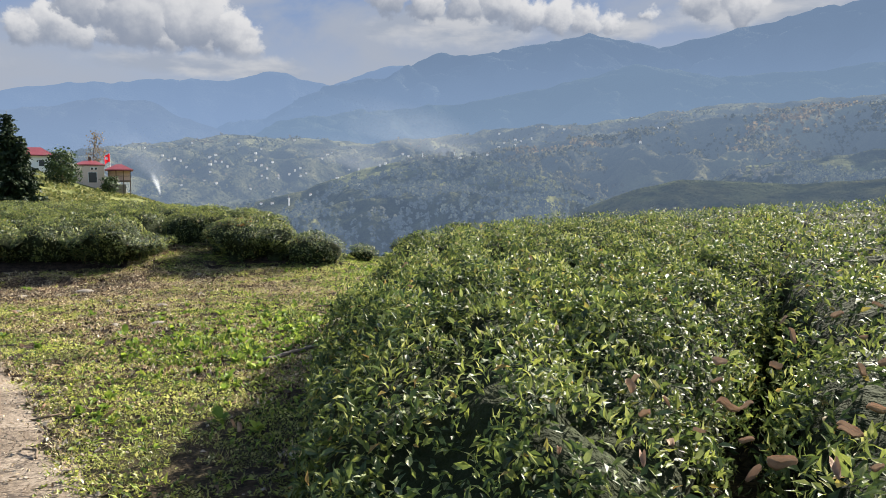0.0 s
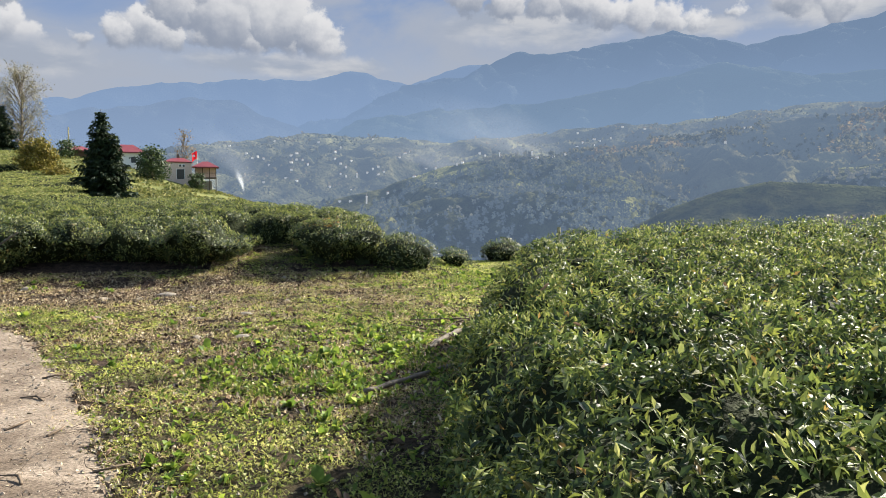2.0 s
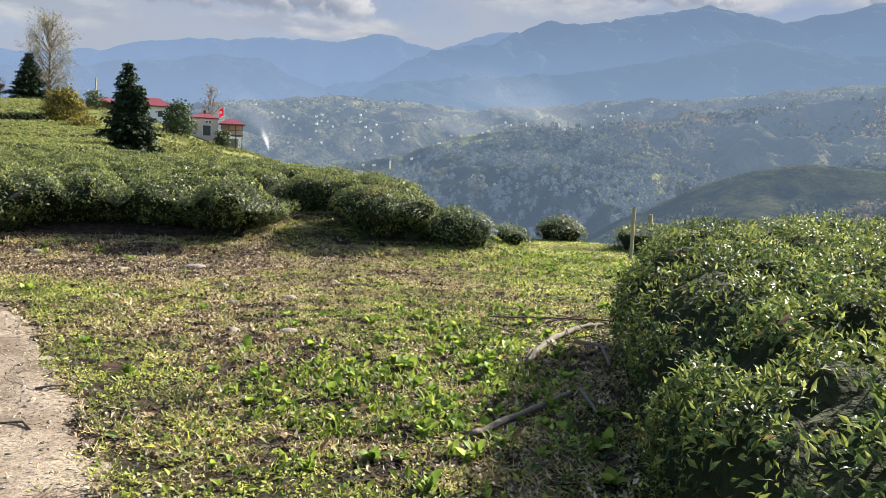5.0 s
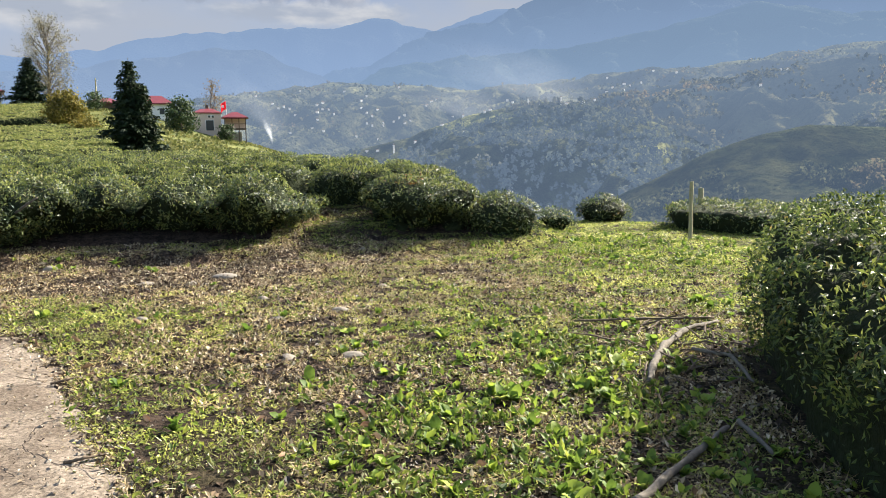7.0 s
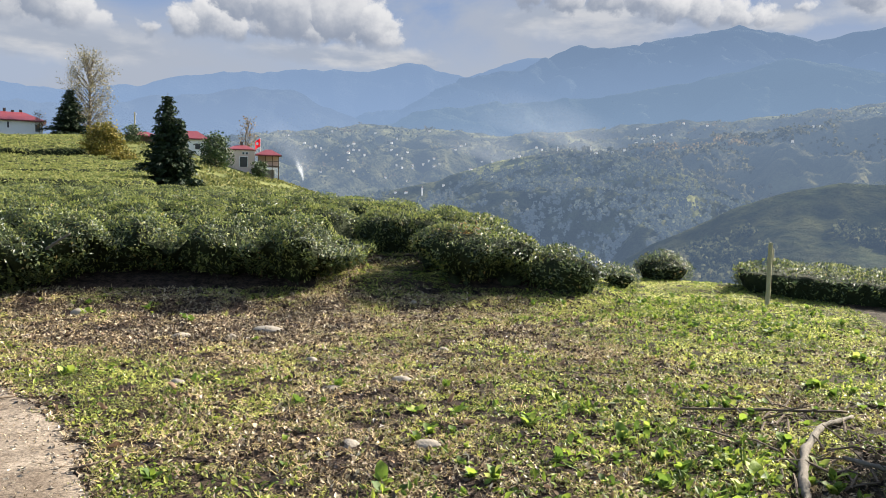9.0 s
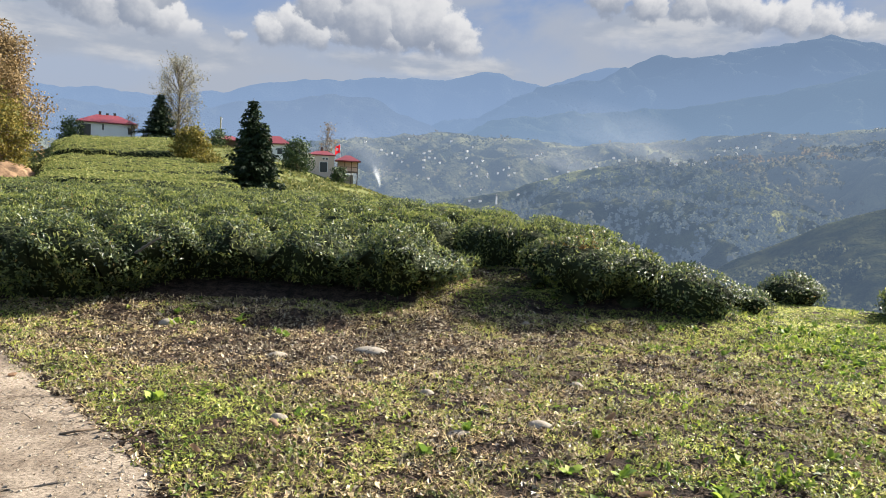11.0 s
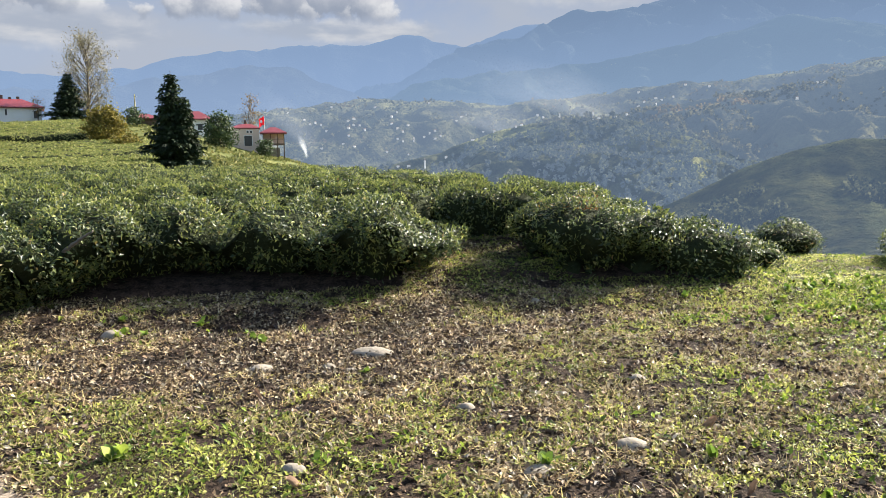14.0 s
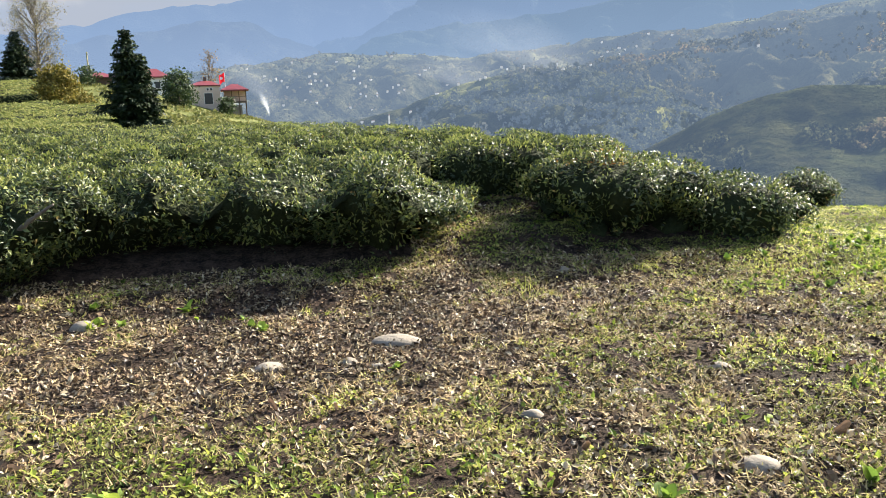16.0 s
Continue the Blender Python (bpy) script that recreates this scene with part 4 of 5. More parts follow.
def cover(name, label, count, mat, length, width, test, template=LEAF4, stand=0.5, tilt=0.35, lift=0.004, lo=(-10.5, 3.6), hi=(1.5, 19.8)):
    x, y = scatter(count, lo, hi)
    ok = test(x, y, greenness(x, y) + rng.normal(0, 0.06, count)) & open_ground(x, y)
    x, y = x[ok], y[ok]
    pts = np.stack([x, y, ground_z(x, y) + lift], -1)
    up_ = np.tile((0.0, 0.0, 1.0), (len(pts), 1))
    v, f = leaf_cloud(pts, up_, length, width, template, stand, tilt, 1.5)
    tagged(new(name, leaf_mesh(name, v, f, mat)), label, name.replace("_", " "), kind="stuff")


def open_ground(x, y):
    """Where low growth and litter show: off the track, outside the tea."""
    u, q = row_coords(x, y)
    return ((q < 0.45) | (u > 8.2) | ((u > 4.4) & (u < 6.3) & (q < 2.2))) & ((x < -0.6) | (y > 9.3))


BLADE = (np.array([(-0.5, 0, 0), (0.5, 0, 0), (0.0, 1, -0.2)]), np.array([(0, 1, 2, 2)]))
cover("grass", "short green grass blades", 540000, m_grass, 0.034, 0.11, lambda x, y, q: (q > 0.44) & gaps(x, y, 0.0), BLADE, 0.9, 0.4)
cover("earth", "crumbs and clods of dark brown earth", 130000, m_clod, 0.030, 0.85, lambda x, y, q: (q < 0.95) & (edge_distance(x, y) > -0.1), LEAF2, 0.1, 0.5, 0.002)
cover("leaf_litter", "dark brown rotting leaves", 110000, m_rot, 0.034, 0.55, lambda x, y, q: (q < 0.58) & (edge_distance(x, y) > -0.1), LEAF2, 0.08, 0.5, 0.004)
cover("clover", "low clover and small leaves in the sward", 400000, m_grass, 0.020, 0.7, lambda x, y, q: (q > 0.46) & gaps(x, y, 0.0), LEAF2, 0.2, 0.5, 0.010)
cover("clover", "patches of larger meadow leaves", 90000, m_weed, 0.040, 0.45, lambda x, y, q: (q > 0.60) & (value_noise(x, y, 5.0, 3, 0.6) > 0.5), LEAF4, 0.5, 0.4, 0.012)
def fringe(x, y, cx, cy, rx, ry):
    """A patch that thins out towards its rim."""
    r = np.hypot((x - cx) / rx, (y - cy) / ry) + 1.3 * (value_noise(x, y, 1.7, 4, 0.65) - 0.5)
    return rng.random(len(x)) < 0.9 * smooth(1.0, 0.15, r) * smooth(0.36, 0.60, value_noise(x + 9, y, 4.0, 3, 0.6))


cover("weeds", "patch of broad green weed leaves in the meadow", 42000, m_weed, 0.050, 0.46, lambda x, y, q: fringe(x, y, -1.95, 7.9, 1.5, 2.8), LEAF4, 0.7, 0.6, 0.014, (-4.4, 4.4), (-0.9, 11.2))
cover("weeds", "broad weed leaves along the brow", 26000, m_weed, 0.046, 0.46, lambda x, y, q: fringe(x, y, -0.8, 14.6, 2.0, 2.6), LEAF4, 0.7, 0.6, 0.014, (-3.4, 11.6), (1.2, 17.6))
cover("leaf_litter", "brown fallen leaves and clippings", 480000, m_litter, 0.030, 0.52, lambda x, y, q: (q < 0.70) & gaps(x, y, 0.0) & (edge_distance(x, y) > -0.1), LEAF2, 0.15, 0.55, 0.006)
cover("leaf_litter", "scraps of leaf and twig on the track", 42000, m_litter, 0.020, 0.45, lambda x, y, q: (edge_distance(x, y) < 0.1) & (rng.random(len(x)) < 0.25 + 0.75 * smooth(-0.8, 0.0, edge_distance(x, y))), LEAF2, 0.1, 0.3, 0.024, (-11.5, 3), (-1.5, 13))
cover("dry_grass", "dry straw-coloured grass", 470000, m_straw, 0.050, 0.09, lambda x, y, q: (np.abs(q - 0.46) < 0.26) & gaps(x, y, 0.0) & (edge_distance(x, y) > -0.05), BLADE, 0.15, 0.35, 0.012)


def pebbles():
    x, y = scatter(26000, (-11, 3), (0, 13))
    e = edge_distance(x, y)
    ok = (e < 0.25) | (rng.random(len(x)) < 0.10)
    x, y = x[ok], y[ok]
    n = len(x)
    size = 0.003 + 0.014 * rng.random(n) ** 3
    base = np.array([(1, 0, 0), (0, 1, 0), (-1, 0, 0), (0, -1, 0), (0, 0, 0.8), (0, 0, -0.6)])
    v = np.stack([x, y, ground_z(x, y) + 0.016], -1)[:, None, :] + (base[None] + rng.normal(0, 0.25, (n, 6, 3))) * size[:, None, None]
    tri = np.array([(0, 1, 4, 4), (1, 2, 4, 4), (2, 3, 4, 4), (3, 0, 4, 4), (0, 3, 2, 1)])
    tagged(new("gravel", leaf_mesh("gravel", v.reshape(-1, 3), (tri[None] + (np.arange(n) * 6)[:, None, None]).reshape(-1, 4), m_stone)), "loose pale gravel on the track", "gravel", kind="stuff")


pebbles()


def bank_tufts():
    u, q = rng.uniform(-1, 9.5, 900), rng.uniform(-0.9, -0.1, 900)
    x, y = ROW_FOOT[0] + u * U_WAY[0] + q * S_WAY[0], ROW_FOOT[1] + u * U_WAY[1] + q * S_WAY[1]
    ok = rng.random(900) < 0.08 + 0.5 * smooth(6.0, 8.5, u) + 0.75 * (np.abs(u - 5.1) < 0.3) + 0.3 * (np.abs(u - 8.0) < 0.4)
    x, y = np.repeat(x[ok], 16), np.repeat(y[ok], 16)
    x, y = x + rng.normal(0, 0.03, len(x)), y + rng.normal(0, 0.03, len(y))
    pts = np.stack([x, y, ground_z(x, y)], -1)
    v, f = leaf_cloud(pts, np.tile((0.0, 0.0, 1.0), (len(pts), 1)), 0.06, 0.12, BLADE, 1.2, 0.4)
    tagged(new("grass", leaf_mesh("grass", v, f, m_grass)), "tufts of longer grass along the bank", "grass", kind="stuff")


bank_tufts()

# ---- broadleaf weeds ----


def weed_leaf(length):
    rows = 6
    t = np.linspace(0, 1, rows)
    w = 0.27 * length * np.sin(np.pi * np.clip(t * 0.92 + 0.06, 0, 1)) ** 0.8 * np.where(t < 0.2, 0.45, 1)
    rise = rng.uniform(0.35, 0.95)
    h = length * (t * math.sin(rise) - 0.55 * t * t * math.sin(rise) * rng.uniform(0.6, 1.3))
    v = []
    for k in range(rows):
        for sd in (-1, 0, 1):
            v.append((length * t[k] * math.cos(rise * 0.8), sd * w[k], h[k] + abs(sd) * w[k] * 0.22 + sd * 0.03 * length * math.sin(t[k] * 9) + 0.008))
    f = [(k * 3 + q, (k + 1) * 3 + q, (k + 1) * 3 + q + 1, k * 3 + q + 1) for k in range(rows - 1) for q in (0, 1)]
    return mesh_np("leaf", np.array(v), np.array(f), m_weed_lone, True)


WEED_LEAVES = [weed_leaf(l) for l in (0.07, 0.09, 0.11, 0.08, 0.13)]


def broadleaf_weed(x, y):
    ob = thing("broadleaf_weed", "bright green broadleaf weed growing in the grass", "weed", (x, y, float(ground_z(x, y)) - 0.006), "broadleaf weeds")
    grow, count = rng.uniform(0.45, 0.98), int(rng.integers(9, 16))
    for i in range(count):
        leaf = new("leaf", WEED_LEAVES[int(rng.integers(5))])
        leaf.parent = ob
        leaf.matrix_local = pose(0, 0, 0, rng.uniform(-14, 14), rng.uniform(-45, 8), 360 * i / count + rng.uniform(-25, 25)) @ Matrix.Scale(grow * rng.uniform(0.6, 1.15), 4)


PATCHES = [(-2.1, 8.4, 0.6, 0.8, 90), (-1.7, 7.3, 0.35, 0.7, 30), (-1.5, 8.9, 0.3, 0.6, 25), (-2.6, 4.9, 0.3, 0.4, 10), (-2.9, 8.3, 0.8, 0.7, 40), (-1.0, 15.6, 1.0, 0.9, 60), (-1.2, 14.4, 0.9, 0.5, 40), (-0.2, 13.2, 0.8, 1.6, 30), (-2.3, 6.0, 0.35, 0.8, 26), (-1.2, 6.2, 0.3, 1.3, 22), (-8.0, 12.7, 0.8, 0.2, 16), (-1.1, 10.6, 0.7, 0.7, 30), (-4, 9.5, 1.6, 1.6, 22)]
for cx, cy, sx, sy, count in PATCHES:
    for _ in range(int(count * 0.9)):
        x, y = cx + rng.normal(0, sx), cy + rng.normal(0, sy)
        if edge_distance(np.array([x]), np.array([y]))[0] < 0.15 or (x > -0.75 and y < 9.8) or row_coords(x, y)[1] > 0.1 and row_coords(x, y)[0] < 8.6:
            continue
        broadleaf_weed(x, y)

# ---- stones, branches, posts ----


def stone(x, y, w, d, h, turn, label, z=None):
    bm = bmesh.new()
    bmesh.ops.create_icosphere(bm, subdivisions=3, radius=0.5)
    seed = rng.uniform(0, 50)
    for q in bm.verts:
        n = noise.noise(q.co * 2.2 + Vector((seed, 0, 0))) * 0.16 + noise.noise(q.co * 6 + Vector((0, seed, 0))) * 0.04
        q.co *= 1 + n
        q.co.z = max(q.co.z, -0.3)
        q.co = Vector((q.co.x * w, q.co.y * d, q.co.z * h))
    for q in bm.faces:
        q.smooth = True
    ob = part("stone", bm, m_stone)
    base = float(ground_z(x, y)) if z is None else z
    ob.matrix_world = pose(x, y, base - h * 0.10, 0, 0, turn)
    tagged(ob, label, "stone", "stones in the meadow")


STONES = [(-8.28, 12.55, 0.20, 0.16, 0.15, 10), (-5.83, 12.32, 0.36, 0.22, 0.12, 5), (-6.53, 11.73, 0.21, 0.14, 0.11, 40), (-3.91, 10.52, 0.21, 0.15, 0.11, 20), (-5.58, 9.92, 0.14, 0.10, 0.09, 0),
          (-3.88, 8.92, 0.15, 0.12, 0.09, 70), (-3.41, 9.02, 0.21, 0.14, 0.09, 10), (-4.88, 11.05, 0.12, 0.10, 0.08, 0), (-3.79, 11.81, 0.13, 0.10, 0.08, 0), (-4.38, 10.11, 0.17, 0.12, 0.06, 30),
          (-6.04, 11.87, 0.11, 0.10, 0.09, 0), (-4.62, 14.35, 0.11, 0.10, 0.08, 0), (-5.85, 11.8, 0.09, 0.08, 0.06, 0), (-4.3, 11.4, 0.10, 0.08, 0.05, 0), (-3.4, 10.9, 0.09, 0.07, 0.05, 0), (-3.2, 12.3, 0.10, 0.07, 0.05, 0)]
for q in STONES:
    stone(*q, "large flat pale stone half sunk in the earth" if q[2] > 0.3 else "pale weathered stone lying on the grass")


def branch(name, label, pts, radii, mat=None, twigs=0):
    base = Vector(pts[0])
    fine = np.linspace(0, len(pts) - 1, len(pts) * 6)
    q = np.stack([np.interp(fine, range(len(pts)), [p[c] for p in pts]) for c in range(3)], -1)
    r = np.interp(fine, range(len(pts)), radii) * (1 + 0.18 * rng.normal(0, 1, len(fine)).clip(-1, 1))
    q += rng.normal(0, min(radii) * 0.22, q.shape)
    ob = thing(name, label, "branch", base)
    v, f = tube(q - np.array(base), r, 9)
    child("limb", v, f, mat or m_bark, ob, smooth_=True)
    for _ in range(twigs):
        k = int(rng.integers(2, len(q) - 1))
        way_ = rng.normal(0, 1, 3) * (1, 1, 0.4)
        way_ /= np.linalg.norm(way_)
        l = rng.uniform(0.08, 0.28)
        v, f = tube(np.array([q[k], q[k] + way_ * l * 0.5, q[k] + way_ * l + (0, 0, 0.02)]) - np.array(base), (min(radii) * 0.4, min(radii) * 0.3, 0.002), 5)
        child("twig", v, f, mat or m_bark, ob)
    return ob


branch("fallen_branch", "thick curved grey fallen branch beside the hedge", [(-1.33, 8.55, 0.07), (-1.27, 8.85, 0.09), (-1.12, 9.35, 0.10), (-0.86, 9.9, 0.10), (-0.55, 10.25, 0.09)], (0.022, 0.026, 0.026, 0.022, 0.014), None, 5)
branch("fallen_branch", "straight grey cut branch lying in the shade", [(-1.62, 6.8, 0.07), (-1.3, 7.3, 0.085), (-1.04, 7.7, 0.09)], (0.019, 0.018, 0.015), None, 1)
branch("fallen_branch", "short pale cut branch propped in the shade", [(-0.96, 7.8, 0.09), (-0.88, 7.42, 0.07)], (0.014, 0.012))
branch("fallen_branch", "grey branch in the brush by the hedge", [(-0.95, 9.2, 0.12), (-0.75, 8.9, 0.16), (-0.7, 8.5, 0.10)], (0.014, 0.014, 0.01), None, 3)
branch("fallen_branch", "long thin dark stick across the grass", [(-1.75, 10.15, 0.09), (-1.2, 10.2, 0.11), (-0.55, 10.35, 0.10)], (0.008, 0.011, 0.009), m_twig, 3)
for i in range(46):
    x, y, a, l = -1.0 + rng.normal(0, 0.26), 9.4 + rng.normal(0, 0.5), rng.uniform(0, math.pi), rng.uniform(0.12, 0.38)
    z = float(ground_z(x, y)) + rng.uniform(0.005, 0.05)
    v, f = tube(np.array([(0, 0, 0), (l * 0.5 * math.cos(a), l * 0.5 * math.sin(a), 0.03), (l * math.cos(a), l * math.sin(a), rng.uniform(-0.02, 0.05))]), (0.008, 0.007, 0.003), 5)
    ob = new("stick", leaf_mesh("stick", v, f, m_twig))
    ob.location = (x, y, z)
    tagged(ob, "thin dry brown stick in a brush heap", "stick", "sticks in the brush heap")
for x, y, a in ((-2.75, 5.0, 0.3), (-3.35, 5.5, 1.2), (-3.0, 4.75, 2.3), (-3.7, 5.6, 1.0), (-5.2, 8.1, 0.5), (-2.3, 4.2, 2.0), (-4.3, 6.9, 0.2), (-3.9, 6.3, 2.6), (-6.6, 9.1, 0.4)):
    z = float(ground_z(x, y)) + 0.02
    branch("twig", "small dark twig lying on the track", [(x, y, z), (x + 0.1 * math.cos(a), y + 0.1 * math.sin(a), z + 0.02), (x + 0.2 * math.cos(a + 0.4), y + 0.2 * math.sin(a + 0.4), z + 0.01)], (0.008, 0.008, 0.004), m_twig, 2)


def post(x, y, top, r, label):
    base = float(ground_z(x, y))
    ob = thing("fence_post", label, "post", (x, y, base))
    hgt = top - base
    zs = np.array([-0.15, 0.0, hgt * 0.3, hgt * 0.6, hgt - 0.02, hgt])
    q = np.stack([0.006 * np.sin(zs * 7), 0.006 * np.cos(zs * 5), zs], -1)
    v, f = tube(q, np.array([1.05, 1.05, 1.0, 0.97, 0.96, 0.85]) * r, 8)
    child("shaft", v, f, m_post, ob)


post(0.33, 16.39, 1.00, 0.034, "thin weathered wooden post at the meadow's edge")
post(0.99, 19.0, 0.76, 0.05, "dark stubby wooden post behind the hedge")
bare = branch("bare_branch", "bare pale branch sticking out of the tea", [(-9.3, 13.15, 0.62), (-9.05, 13.05, 0.78), (-8.9, 13.05, 0.88), (-8.78, 13.1, 0.96)], (0.02, 0.02, 0.016, 0.008), m_bark, 2)

# brown leaves lying on the hedge


def dead_leaf_mesh():
    t = np.linspace(0, 1, 7)
    w = 0.26 * np.sin(np.pi * (t * 0.9 + 0.05)) ** 0.8
    curl = rng.uniform(0.9, 2.2)
    v = []
    for k in range(7):
        for sd in (-1, -0.5, 0, 0.5, 1):
            v.append((sd * w[k] * (1 - 0.25 * curl * abs(sd)), t[k] - 0.5, abs(sd) ** 1.5 * w[k] * curl + 0.26 * math.sin(t[k] * 4 + curl) + rng.normal(0, 0.03)))
    f = [(k * 5 + q, k * 5 + q + 1, (k + 1) * 5 + q + 1, (k + 1) * 5 + q) for k in range(6) for q in range(4)]
    return mesh_np("dead_leaf", np.array(v), np.array(f), m_dead, True)


DEAD = [dead_leaf_mesh() for _ in range(6)]


def dead_leaf(x, y, z, size):
    ob = new("dead_leaf", DEAD[int(rng.integers(6))])
    ob.matrix_world = pose(x, y, z, rng.uniform(-28, 28), rng.uniform(-28, 28), rng.uniform(0, 360)) @ Matrix.Scale(size, 4)
    return ob


SPOTS = [(0.89, 2.44), (1.0, 3.4), (0.58, 2.29), (1.33, 2.95), (0.51, 1.91), (0.5, 1.64), (0.42, 1.58), (0.26, 1.7), (1.53, 2.94), (0.79, 1.5), (0.62, 1.5), (0.95, 1.75), (1.1, 1.6), (0.7, 1.85), (1.3, 2.2), (1.45, 2.6), (1.9, 3.3), (1.2, 2.6), (2.3, 3.6), (1.7, 2.4), (1.0, 1.4), (1.5, 1.9), (0.15, 3.6), (-0.2, 4.6), (0.6, 5.2), (-0.3, 5.9)]
SPOTS += [(float(rng.uniform(0.35, 1.4)), float(rng.uniform(1.4, 2.4))) for _ in range(15)]
for x, y in SPOTS:
    tagged(dead_leaf(x, y, float(near_top(np.array(x), np.array(y))) - rng.uniform(0.0, 0.06), rng.uniform(0.03, 0.065)), "curled brown dead leaf lying on the tea", "dead leaf", "dead leaves on the hedge")
for _ in range(60):
    x, y = rng.uniform(-8, -1), rng.uniform(4.5, 12)
    if edge_distance(np.array([x]), np.array([y]))[0] > -0.4:
        tagged(dead_leaf(x, y, float(ground_z(x, y)) + 0.025, rng.uniform(0.05, 0.09)), "curled brown dead leaf lying on the grass", "dead leaf", "dead leaves on the grass")

# ---- the hill with its houses ----


def at_hub(az, d, el=None):
    x, y = HUB[0] + d * math.sin(radians(az)), HUB[1] + d * math.cos(radians(az))
    return x, y, (float(ground_z(x, y)) if el is None else HUB[2] + d * math.tan(radians(el)))


def polar_poly(a0, a1, d0, d1, bend):
    n = 9
    az = np.linspace(a0, a1, n)
    sag = bend * np.sin(np.linspace(0, np.pi, n))
    return [at_hub(a, d0 - q)[:2] for a, q in zip(az, sag)] + [at_hub(a, d1 - q)[:2] for a, q in zip(az[::-1], sag[::-1])]


for a0, a1, d0, d1, bend in ((-43.2, -29.8, 60, 76, 4), (-43.0, -30.5, 80, 100, 6), (-42.4, -32.4, 104.5, 128, 5)):
    tea_bush("terraced row of clipped tea on the hill", polar_poly(a0, a1, d0, d1, bend), lambda x, y: ground_z(x, y) + 1.25, 0.5, 0.9, 0.22, 1.6, 0.2, 80, 0.17, LEAF2, group="tea terraces on the hill", sink=0.1, width=0.8, mat=m_terrace)


def earth_bank():
    poly = polar_poly(-49, -43.4, 84, 93, 1)
    v, f = bush_sheet(poly, lambda x, y: ground_z(x, y) + 1.5, 0.35, 3.4, 0.5, 1.5, 0.1, 1.2, 0.9)
    tagged(new("earth_bank", mesh_np("earth_bank", v, f, m_bank, True)), "bare ochre earth bank beside the farm road", "bank", kind="structure")


earth_bank()


def conifer(label, az, d, top_el, radius, second=False):
    x, y, z = at_hub(az, d)
    h = HUB[2] + d * math.tan(radians(top_el)) - z
    ob = thing("conifer", label, "tree", (x, y, z))
    v, f = tube([(0, 0, -0.3), (0, 0, h * 0.5), (0, 0, h)], (0.03 * h * 0.55, 0.018 * h * 0.6, 0.02), 8)
    child("trunk", v, f, m_bark, ob)
    pieces = []
    peaks = [(0.0, 0.0, 1.0, 1.0)] + ([(radius * 0.42, 0.0, 0.76, 0.62)] if second else [])
    for ox, oy, hs, rs in peaks:
        levels = int(h * hs * 3.1)
        for k in range(levels):
            t = 0.03 + 0.97 * k / levels
            reach = radius * rs * (1 - t) ** 0.8 * rng.uniform(0.65, 1.12) + 0.10
            for a in np.arange(0, 2 * np.pi, 2 * np.pi / max(5, int(15 * (1 - t) + 6))) + rng.uniform(0, 6):
                l = reach * rng.uniform(0.5, 1.25)
                m = max(4, int(l * 9))
                u = np.repeat(np.linspace(0.08, 1, m), 4)
                n = len(u)
                root = np.stack([ox + u * l * math.cos(a), oy + u * l * math.sin(a), h * hs * t - 0.34 * l * u ** 1.2 + 0.16 * l * u ** 3], -1) + rng.normal(0, 0.03, (n, 3))
                fan = a + np.tile((-0.9, -0.3, 0.35, 0.95), m) + rng.normal(0, 0.25, n)
                tip = np.stack([np.cos(fan), np.sin(fan), rng.uniform(-1.1, 0.15, n)], -1)
                size = (0.30 + 0.26 * (1 - u) * (1 - t)) * rng.uniform(0.7, 1.35, n)
                across = unit(np.cross(tip, rng.normal(0, 0.5, (n, 3)) + (0, 0, 1))) * (0.23 * size)[:, None]
                far_tip = root + tip * size[:, None]
                quad = np.stack([root - across * 0.6, root + tip * (0.5 * size)[:, None] - across, far_tip, root + tip * (0.5 * size)[:, None] + across], 1)
                pieces.append((quad.reshape(-1, 3), np.arange(4 * n).reshape(-1, 4)))
    v, f = join(pieces)
    child("crown", v, f, m_needle, ob, kind="stuff")


